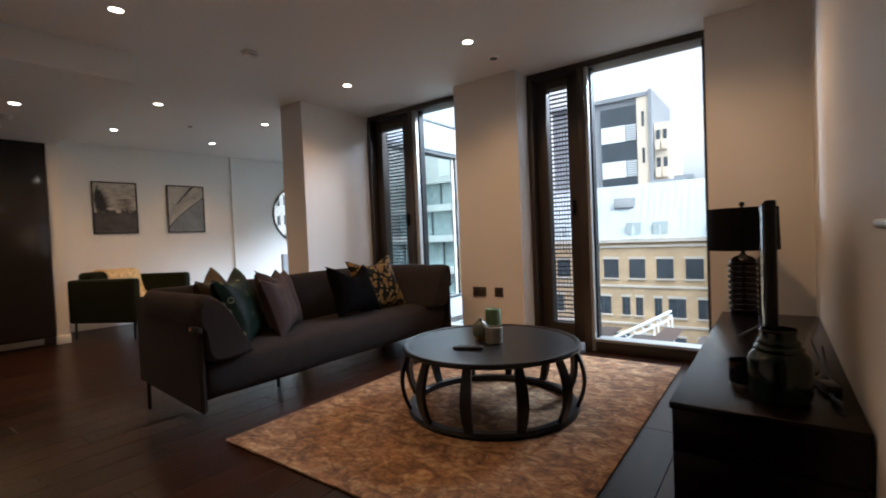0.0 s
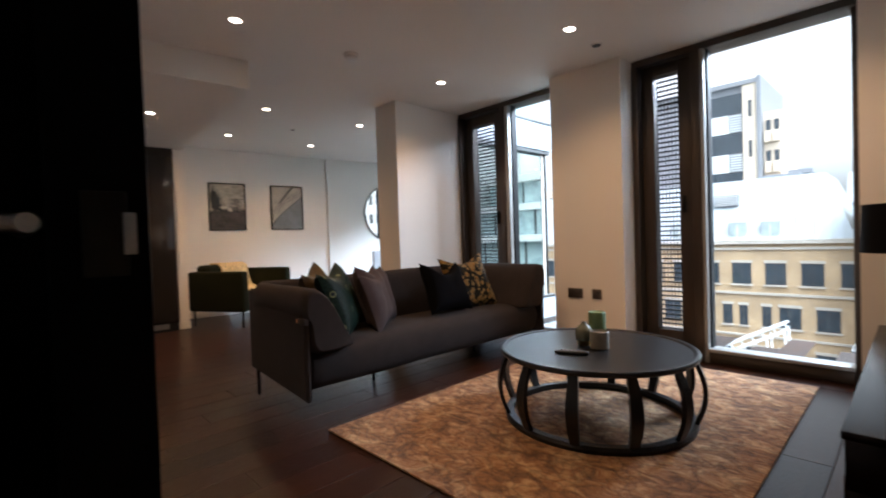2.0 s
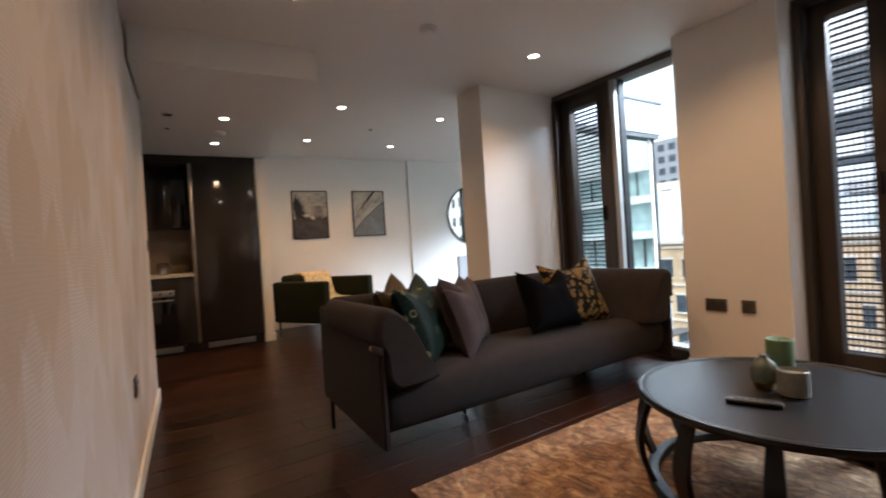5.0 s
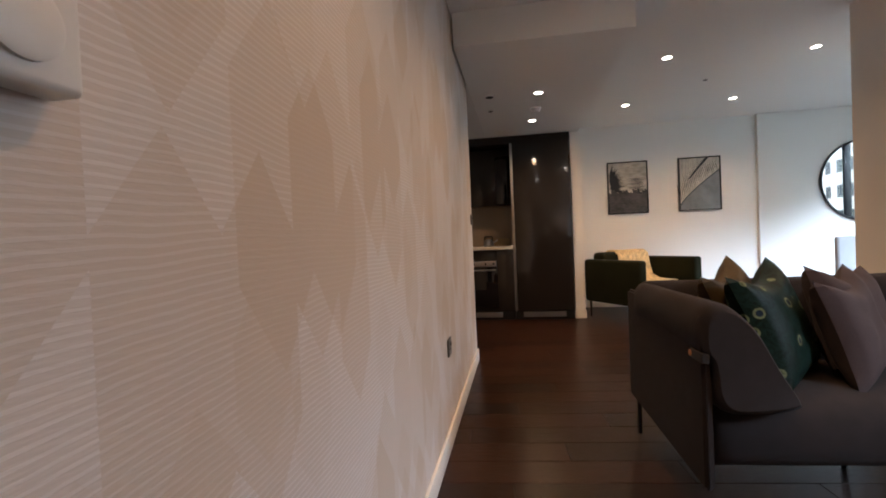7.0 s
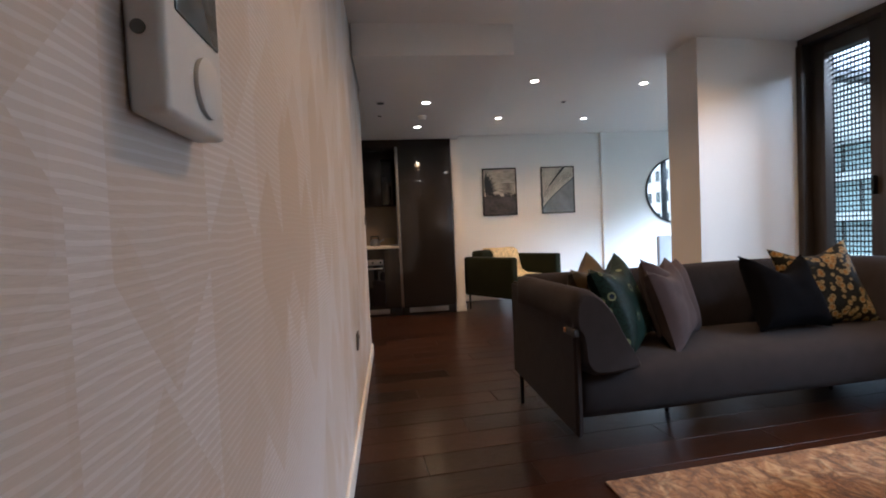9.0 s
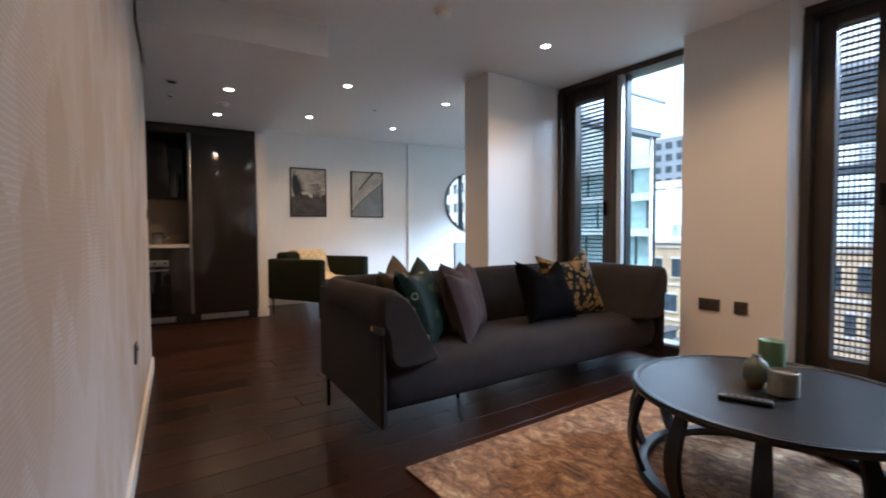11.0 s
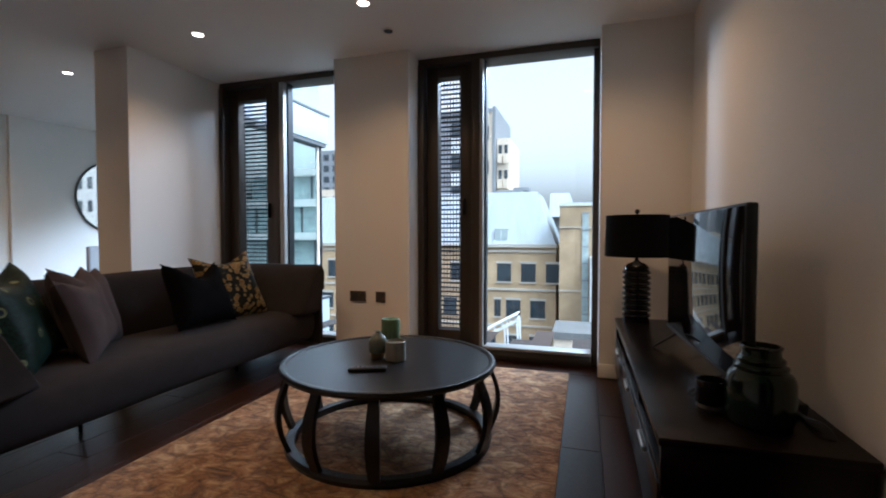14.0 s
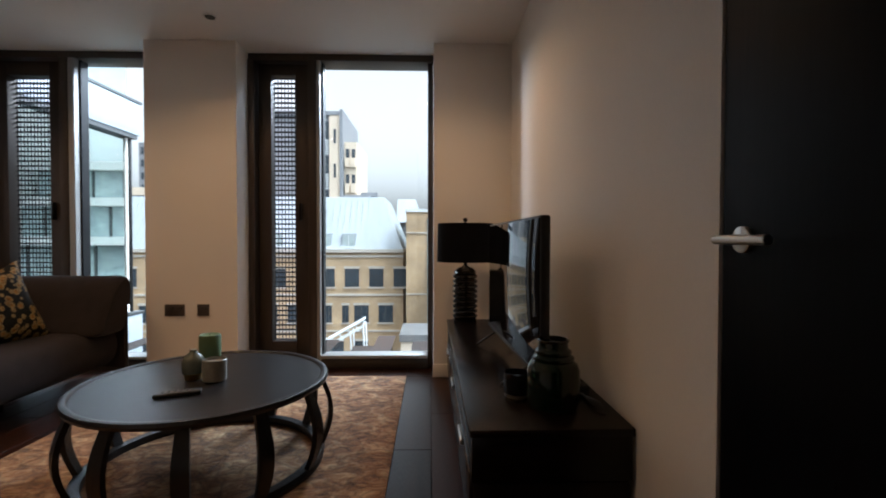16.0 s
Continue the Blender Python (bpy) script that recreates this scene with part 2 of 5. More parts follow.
STEEL = surface("brushed steel", (0.55, 0.53, 0.50), 0.28, 1.0, vary=0.08, grain=300, bump=0.0001)
SOCKET = surface("dark socket plate", (0.10, 0.085, 0.075), 0.4, 0.5, vary=0.08, bump=0)
SOFA = surface("mauve grey sofa cloth", (0.0245, 0.0195, 0.019), 0.95, vary=0.22, scale=14, grain=520, bump=0.0015, sheen=0.04, spec=0.15)
SOFADARK = surface("dark piping", (0.02, 0.017, 0.018), 0.8, bump=0.0005)
LEATHER = surface("tan leather tab", (0.36, 0.15, 0.06), 0.5, vary=0.15, bump=0.0005)
BLACKMETAL = surface("black metal", (0.012, 0.012, 0.013), 0.45, 0.6, vary=0.1, bump=0.0002)
TABLEWOOD = surface("black stained ash", (0.0055, 0.006, 0.0075), 0.32, spec=0.4, vary=0.45, scale=5, grain=70, bump=0.0010, stretch=(1, 9, 1))
RUG = rug_material("rust and gold rug pile", (0.11, 0.045, 0.016), (0.40, 0.19, 0.068), (0.72, 0.50, 0.26))
ESPRESSO = surface("espresso wood", (0.0055, 0.003, 0.0026), 0.24, spec=0.22, vary=0.4, scale=4, grain=40, bump=0.0006, stretch=(8, 1, 8))
KITCHEN = surface("charcoal gloss cabinet", (0.022, 0.019, 0.018), 0.10, vary=0.06, scale=2, grain=120, bump=0.0002, coat=0.3)


# ---- building blocks ----
def box(bm, x0, x1, y0, y1, z0, z1, m=None):
    vs = [bm.verts.new((x, y, z)) for z in (z0, z1) for y in (y0, y1) for x in (x0, x1)]
    for f in ((0, 2, 3, 1), (4, 5, 7, 6), (0, 1, 5, 4), (2, 6, 7, 3), (0, 4, 6, 2), (1, 3, 7, 5)):
        bm.faces.new([vs[i] for i in f])
    if m is not None:
        bmesh.ops.transform(bm, matrix=m, verts=vs)
    return vs


def bevel(bm, width, segments=2):
    bmesh.ops.bevel(bm, geom=bm.edges[:], offset=width, segments=segments, affect='EDGES', profile=0.5)
    return bm


def rbox(x0, x1, y0, y1, z0, z1, r=0.004, segments=2):
    bm = bmesh.new()
    box(bm, x0, x1, y0, y1, z0, z1)
    return bevel(bm, r, segments) if r else bm


def lathe(profile, steps=40, bm=None, at=(0, 0, 0), caps=True):
    """A turned body from rows of (radius, height)."""
    bm = bm or bmesh.new()
    rings = [[bm.verts.new((at[0] + r * math.cos(2 * math.pi * i / steps), at[1] + r * math.sin(2 * math.pi * i / steps), at[2] + z))
              for i in range(steps)] for r, z in profile]
    for a, b in zip(rings, rings[1:]):
        for i in range(steps):
            bm.faces.new((a[i], a[(i + 1) % steps], b[(i + 1) % steps], b[i]))
    if caps:
        bm.faces.new(rings[0][::-1]), bm.faces.new(rings[-1])
    return bm


def rod(bm, p, q, r, steps=10):
    p, q = Vector(p), Vector(q)
    turn = (q - p).to_track_quat('Z', 'Y').to_matrix().to_4x4()
    vs0 = set(bm.verts)
    bmesh.ops.create_cone(bm, cap_ends=True, segments=steps, radius1=r, radius2=r, depth=(q - p).length,
                          matrix=Matrix.Translation((p + q) / 2) @ turn)
    return [v for v in bm.verts if v not in vs0]


def mesh_of(name, bm, mat, smooth=True):
    bmesh.ops.recalc_face_normals(bm, faces=bm.faces)
    me = bpy.data.meshes.new(name)
    bm.to_mesh(me)
    bm.free()
    me.materials.append(mat)
    if smooth:
        me.shade_smooth()
        me.set_sharp_from_angle(angle=radians(38))
    return me


def part(name, bm, material, parent, label=""):
    ob = new(name, mesh_of(name, bm, material))
    ob.parent = parent
    if label:
        tagged(ob, label)
    return ob


def thing(name, at, label, category, group="", turn=0.0, base=None):
    ob = new(name)
    ob.empty_display_size = 0.1
    ob.matrix_basis = (base or Matrix()) @ pose(*at, 0, 0, turn)
    return tagged(ob, label, category, group)


def structure(name, bm, material, label="", base=None):
    ob = new(name, mesh_of(name, bm, material))
    if base is not None:
        ob.matrix_basis = base
    return tagged(ob, label, "", "", "structure")


def walls(name, material, blocks, label="", base=None):
    bm = bmesh.new()
    for b in blocks:
        box(bm, *b)
    return structure(name, bm, material, label, base)


# near-black colour carries the darkness of the unlit hall
HALLDARK = surface("hall darkness as colour", (0.03, 0.03, 0.032), 0.7, vary=0.06, bump=0.0004)
LOCKMETAL = surface("dull bronze lock metal", (0.022, 0.017, 0.012), 0.5, 0.5, vary=0.2, bump=0.0002)

# ---- the rooms ----
YW, YF = 3.75, 3.955          # pier faces, window frames
XT = 0.115                    # television wall
walls("wall_east", PAINT, [(XT, XT + 0.15, 1.233, 3.9, 0, CEIL), (XT, XT + 0.15, -1.8, 0.40, 0, CEIL), (XT, XT + 0.15, 0.40, 1.233, 2.06, CEIL)],
      "white painted wall behind the television")
walls("pier_centre", PAINT, [(-2.62, -1.943, YW, 4.25, 0, CEIL)], "white painted pier between two tall windows")
walls("pier_east", PAINT, [(-0.472, XT, YW, 4.25, 0, CEIL)], "white painted pier beside the television wall")
walls("pier_west", PAINT, [(-4.385, -4.03, 3.02, 4.25, 0, CEIL)], "white painted pier standing out from the window wall")
walls("wall_south", WALLPAPER, [(-4.15, 0.073, -0.05, 0, 0, CEIL)], "feature wall in pale ribbed diamond wallpaper", FEATURE)
walls("wall_south_return", PAINT, [(-4.15, -4.05, -1.9, -0.057, 0, CEIL)], "", WEST)
walls("wall_kitchen", PAINT, [(-6.7, -4.1, -2.05, -1.9, 0, CEIL), (-6.85, -6.72, -2.05, 1.04, 0, CEIL)], "", WEST)
walls("wall_nib", PAINT, [(-6.95, -6.10, 1.04, 1.155, 0, CEIL)], "white wall end beside the kitchen cabinets", WEST)
walls("wall_west", PAINT, [(-7.10, -6.95, 1.0, 3.52, 0, CEIL), (-7.10, -6.905, 3.52, 6.3, 0, CEIL)], "white dining wall with a shallow step", WEST)
walls("wall_north", PAINT, [(-7.7, -6.9, 5.93, 6.07, 0, CEIL), (-6.9, -4.45, 5.93, 6.07, 2.42, CEIL), (-6.9, -4.45, 5.93, 6.07, 0, 0.12),
                            (-4.45, -4.30, 5.93, 6.07, 0, 0.12), (-4.30, -4.22, 6.005, 6.07, 0, CEIL), (-4.45, -4.30, 5.93, 6.07, 2.42, CEIL)], "dining room end wall with a wide window")
walls("wall_dining_east", PAINT, [(-4.35, -4.22, 4.25, 4.40, 0, CEIL), (-4.35, -4.22, 4.40, 6.004, 2.42, CEIL), (-4.35, -4.22, 4.40, 6.004, 0, 0.12)],
      "dining room side wall with a wide window")
# walls added to close off the hall, coloured dark for its shade
walls("wall_hall", HALLDARK, [(-1.6, -1.45, -1.8, 0.085, 0, CEIL), (-1.8, 0.24, -1.95, -1.8, 0, CEIL)], "added hall walls, near-black for the hall's darkness")
walls("ceiling", CEILING, [(-8.3, 0.3, -2.2, 4.25, CEIL, CEIL + 0.2), (-8.3, -4.22, 4.25, 6.07, CEIL, CEIL + 0.2)], "flat white ceiling")
walls("ceiling_kitchen", CEILING, [(-6.10, -3.25, 0.002, 1.135, KCEIL, CEIL + 0.01), (-6.8, -4.05, -1.9, 0.0, KCEIL, CEIL + 0.01),
                                   (-6.72, -6.10, 0.002, 1.035, KCEIL, CEIL + 0.01)], "lowered white kitchen ceiling", WEST)
walls("floor", JOINT, [(-8.3, 0.3, -2.2, 4.25, -0.2, -0.008), (-8.3, -4.22, 4.25, 6.07, -0.2, -0.008)], "dark wood plank floor")
FLOOR = bpy.data.objects["floor"]

# skirting boards
def skirting(blocks, base=None):
    for b in blocks:
        bm = bmesh.new()
        box(bm, *b)
        ob = structure("baseboard", bevel(bm, 0.004, 2), SKIRT, "white painted skirting board", base)


skirting([(-4.16, 0.058, 0.001, 0.015, 0.0, 0.10)], FEATURE)
skirting([(-6.099, -6.087, 1.03, 1.165, 0, 0.10), (-6.94, -6.10, 1.156, 1.168, 0, 0.10),
          (-6.949, -6.935, 1.19, 3.51, 0, 0.10), (-6.904, -6.89, 3.53, 5.3, 0, 0.10)], WEST)
skirting([(-2.625, -1.938, YW - 0.014, YW - 0.001, 0, 0.10), (-0.477, XT - 0.02, YW - 0.014, YW - 0.001, 0, 0.10), (XT - 0.015, XT - 0.001, 1.27, 3.73, 0, 0.10),
          (-4.029, -4.015, 3.02, 3.95, 0, 0.10), (-4.385, -4.02, 3.005, 3.019, 0, 0.10)])


def window_unit(name, x0, louvre, mullion, x1, label):
    """A floor-height window: a bronze ventilation door with a louvred slot, a deep mullion and a fixed pane."""
    w = thing(name, (0, 0, 0), label, "window")
    w["kind"] = "structure"
    bm = bmesh.new()
    box(bm, x0, x1, YF + 0.015, YF + 0.22, CEIL - 0.055, CEIL - 0.002)
    part("head_frame", bevel(bm, 0.003), BRONZE, w)
    bm = bmesh.new()
    box(bm, x0, x0 + 0.05, YF, YF + 0.22, 0, CEIL - 0.055)
    part("side_frame", bevel(bm, 0.003), BRONZE, w)
    bm = bmesh.new()
    box(bm, x1 - 0.045, x1, YF + 0.06, YF + 0.22, 0.0, CEIL - 0.055)
    part("side_frame", bevel(bm, 0.003), BRONZE, w)
    lx0, lx1, z0, z1 = louvre
    # the ventilation door, built of two stiles and two rails
    for a, b, c, d in ((x0 + 0.055, lx0, 0.05, CEIL - 0.06), (lx1, mullion[0] - 0.005, 0.05, CEIL - 0.06)):
        bm = bmesh.new()
        box(bm, a, b, YF + 0.085, YF + 0.19, c, d)
        part("stile", bevel(bm, 0.004), BRONZE, w)
    for c, d in ((0.05, z0), (z1, CEIL - 0.06)):
        bm = bmesh.new()
        box(bm, lx0, lx1, YF + 0.086, YF + 0.19, c, d)
        part("rail", bevel(bm, 0.003), BRONZE, w)
    bm = bmesh.new()
    box(bm, mullion[0], mullion[0] + 0.065, YF, YF + 0.22, 0.0, CEIL - 0.055)
    part("mullion", bevel(bm, 0.004), BRONZE, w)
    bm = bmesh.new()
    box(bm, mullion[0] + 0.066, mullion[1] - 0.014, YF + 0.006, YF + 0.135, 0.0, CEIL - 0.055)
    part("mullion_side", bevel(bm, 0.003), REVEAL, w, "pale metal mullion face")
    bm = bmesh.new()
    box(bm, mullion[1] - 0.0135, mullion[1], YF + 0.06, YF + 0.14, 0.1, CEIL - 0.055)
    part("glazing_bead", bm, BLACKMETAL, w)
    bm = bmesh.new()
    box(bm, mullion[0] + 0.066, x1 - 0.045, YF + 0.01, YF + 0.16, 0.085, 0.112)
    part("window_sill", bevel(bm, 0.004), REVEAL, w, "pale sill")
    bm = bmesh.new()
    box(bm, mullion[0] + 0.066, x1 - 0.045, YF + 0.02, YF + 0.20, 0.0, 0.084)
    part("bottom_rail", bevel(bm, 0.003), BRONZE, w)
    bm = bmesh.new()
    box(bm, mullion[1], x1 - 0.045, YF + 0.145, YF + 0.153, 0.112, CEIL - 0.055)
    pane = part("pane", bm, GLASS, w)
    pane.visible_shadow = False
    # handle on the door
    bm = bmesh.new()
    box(bm, lx1 + 0.03, lx1 + 0.05, YF + 0.045, YF + 0.085, 1.20, 1.34)
    part("door_handle", bevel(bm, 0.006), BLACKMETAL, w, "slim black handle")
    # slats and bars of the slot
    count = 54
    step = (z1 - z0) / count
    bm = bmesh.new()
    box(bm, lx0, lx1, YF + 0.163, YF + 0.183, -step * 0.14, step * 0.14)
    slat = mesh_of("slat", bm, BLACKMETAL, False)
    for i in range(count + 1):
        ob = new("slat", slat)
        ob.parent = w
        ob.location = (0, 0, z0 + i * step)
    bm = bmesh.new()
    box(bm, -0.0032, 0.0032, YF + 0.170, YF + 0.175, z0, z1)
    bar = mesh_of("bar", bm, BLACKMETAL, False)
    n = round((lx1 - lx0) / 0.0265)
    for i in range(n + 1):
        ob = new("bar", bar)
        ob.parent = w
        ob.location = (lx0 + (lx1 - lx0) * i / n, 0, 0)
    return w


window_unit("window_1", -4.028, (-3.866, -3.54, 0.22, 2.352), (-3.40, -3.27), -2.622, "tall bronze window with a louvred ventilation door")
window_unit("window_2", -1.941, (-1.786, -1.590, 0.212, 2.373), (-1.47, -1.362), -0.474, "tall bronze window with a louvred ventilation door")

# dining room glazing
for nm, blk, frames in (("window_3", (-4.245, -4.237, 4.42, 5.985, 0.12, 2.42),
                         [(-4.34, -4.24, 4.40, 4.44, 0.12, 2.42), (-4.34, -4.24, 5.975, 6.003, 0.12, 2.42), (-4.34, -4.24, 4.44, 5.975, 2.38, 2.42), (-4.34, -4.24, 4.44, 5.975, 0.12, 0.16)]),
                        ("window_4", (-6.88, -4.31, 5.99, 5.998, 0.12, 2.42),
                         [(-6.9, -6.86, 5.95, 6.05, 0.12, 2.42), (-4.34, -4.302, 5.95, 6.05, 0.12, 2.42), (-5.7, -5.66, 5.95, 6.05, 0.12, 2.42), (-6.86, -4.34, 5.95, 6.05, 2.38, 2.42), (-6.86, -4.34, 5.95, 6.05, 0.12, 0.16)])):
    w = thing(nm, (0, 0, 0), "wide dark-framed dining room window", "window")
    w["kind"] = "structure"
    bm = bmesh.new()
    box(bm, *blk)
    part("pane", bm, COATED if nm == "window_3" else GLASS, w).visible_shadow = False
    for fr in frames:
        part("window_frame", rbox(*fr, r=0.003), BLACKMETAL, w)


def downlight(x, y, z):
    d = thing("downlight", (x, y, z), "round white recessed ceiling downlight, switched on", "light", "recessed downlights")
    part("trim_ring", lathe([(0.036, -0.001), (0.046, -0.001), (0.047, -0.005), (0.042, -0.008), (0.036, -0.006), (0.034, 0.0)], 28, caps=False), CEILING, d)
    part("bulb", lathe([(0.001, -0.0035), (0.035, -0.003), (0.035, -0.001)], 28, caps=False), GLOW, d, "glowing lens")


GLOW = glowing("lamp lens", (1.0, 0.86, 0.66), 14)
for x, y, z in SPOTS:
    downlight(x, y, z)


# ---- more materials ----
PEACOCK = spotted("peacock print", (0.006, 0.015, 0.012), (0.01, 0.02, 0.04), (0.13, 0.15, 0.08), 12.0, 0.24)
GOLDCLOTH = surface("dull gold cloth", (0.045, 0.028, 0.008), 0.6, vary=0.4, scale=9, grain=200, bump=0.0006, spec=0.3)
MAUVE = surface("mauve velvet", (0.052, 0.038, 0.039), 0.8, vary=0.25, scale=7, grain=300, bump=0.0006, sheen=0.03, spec=0.15)
BLACKVELVET = surface("black velvet", (0.003, 0.003, 0.004), 0.95, vary=0.2, bump=0.0006, spec=0.05)
FLORAL = spotted("gold blossom print", (0.006, 0.006, 0.004), (0.20, 0.10, 0.02), (0.20, 0.15, 0.065), 24.0, 0.46)
GREENVELVET = surface("moss green velvet", (0.009, 0.0105, 0.003), 0.85, vary=0.3, scale=5, grain=260, bump=0.0006, sheen=0.03, spec=0.15)
GOLDTHROW = surface("ivory and gold throw", (0.62, 0.44, 0.20), 0.6, vary=0.6, scale=22, grain=120, bump=0.003)
WAXGREEN = surface("green wax", (0.085, 0.14, 0.065), 0.45, vary=0.08, bump=0.0002)
STONECUP = surface("grey glazed cup", (0.19, 0.19, 0.17), 0.35, vary=0.2, scale=25, bump=0.0003)
BOTTLE = surface("grey-green ceramic", (0.10, 0.12, 0.10), 0.25, vary=0.2, scale=20, bump=0.0002)
GOLD = surface("gilt base", (0.45, 0.28, 0.10), 0.3, 1.0, vary=0.1, bump=0.0002)
VASE = surface("dark green glaze", (0.003, 0.011, 0.006), 0.16, vary=0.3, scale=12, bump=0.0002, coat=0.15, spec=0.35)
DARKGLASS = surface("smoked glass", (0.006, 0.006, 0.008), 0.06, vary=0.1, bump=0, coat=0.5)
SHADE = surface("black lamp shade cloth", (0.003, 0.003, 0.004), 0.9, vary=0.15, grain=400, bump=0.0005, spec=0.12)
LAMPBODY = surface("gunmetal glaze", (0.045, 0.043, 0.042), 0.18, 0.75, vary=0.15, bump=0.0002)
SCREEN = surface("television screen", (0.004, 0.0045, 0.006), 0.04, vary=0.05, bump=0, spec=0.5)
PLASTIC = surface("black plastic", (0.010, 0.010, 0.011), 0.4, vary=0.1, bump=0.0002)
WHITEPLASTIC = surface("white plastic", (0.72, 0.70, 0.67), 0.3, vary=0.03, bump=0.0001)
LCD = surface("grey display", (0.10, 0.11, 0.11), 0.15, vary=0.05, bump=0)
WORKTOP = surface("pale stone worktop", (0.55, 0.50, 0.44), 0.3, vary=0.08, scale=12, bump=0.0002)
SPLASH = surface("beige splashback", (0.36, 0.27, 0.19), 0.15, vary=0.06, scale=6, bump=0.0001)
ALU = surface("brushed aluminium", (0.40, 0.38, 0.36), 0.35, 0.9, vary=0.08, grain=200, bump=0.0001)
GREYCLOTH = surface("pale grey chair cloth", (0.30, 0.30, 0.31), 0.85, vary=0.1, grain=300, bump=0.0006)
MIRROR = surface("mirror silver", (0.93, 0.94, 0.94), 0.015, 1.0, vary=0.0, bump=0)
PALM_A = surface("warm pale print", (0.48, 0.44, 0.37), 0.35, vary=0.45, scale=4, grain=14, bump=0, stretch=(1, 0.7, 2.0))
PALM_B = surface("slate grey print", (0.17, 0.19, 0.205), 0.35, vary=0.22, scale=3, grain=12, bump=0)
INKDARK = surface("smoky print", (0.060, 0.056, 0.056), 0.35, vary=0.6, scale=5, grain=18, bump=0, stretch=(1, 1, 2.5))
LEAFPALE = surface("pale leaf print", (0.46, 0.43, 0.37), 0.35, vary=0.35, scale=5, grain=20, bump=0, stretch=(1, 5, 0.8))


# ---- living room ----
def extrude_profile(points, axis, a, b, steps=1, r=0.0):
    """A closed outline (pairs in the two other axes) drawn out from a to b, its ends slightly pulled in."""
    bm = bmesh.new()
    cx = sum(p[0] for p in points) / len(points)
    cz = sum(p[1] for p in points) / len(points)
    rows = []
    stops = [(a, 0.86), (a + r * 0.25, 0.94), (a + r, 1.0)] + [(a + r + (b - a - 2 * r) * i / steps, 1.0) for i in range(1, steps)] + [(b - r, 1.0), (b - r * 0.25, 0.94), (b, 0.86)]
    for s, k in stops:
        ring = []
        for p in points:
            u, w = cx + (p[0] - cx) * k, cz + (p[1] - cz) * k
            ring.append(bm.verts.new((s, u, w) if axis == 'X' else (u, s, w)))
        rows.append(ring)
    for p, q in zip(rows, rows[1:]):
        for i in range(len(points)):
            j = (i + 1) % len(points)
            bm.faces.new((p[i], p[j], q[j], q[i]))
    bm.faces.new(rows[0]), bm.faces.new(rows[-1][::-1])
    return bm


def smooth_outline(points, rounds=2):
    """Corner cutting, for soft upholstered sections."""
    for _ in range(rounds):
        out = []
        for i, p in enumerate(points):
            q = points[(i + 1) % len(points)]
            out += [(p[0] * 0.75 + q[0] * 0.25, p[1] * 0.75 + q[1] * 0.25), (p[0] * 0.25 + q[0] * 0.75, p[1] * 0.25 + q[1] * 0.75)]
        points = out
    return points


def crumple(bm, size, scale, seed):
    for v in bm.verts:
        d = noise.noise_vector(v.co * scale + Vector((seed, seed * 2, 0)))
        v.co += d * size
    return bm


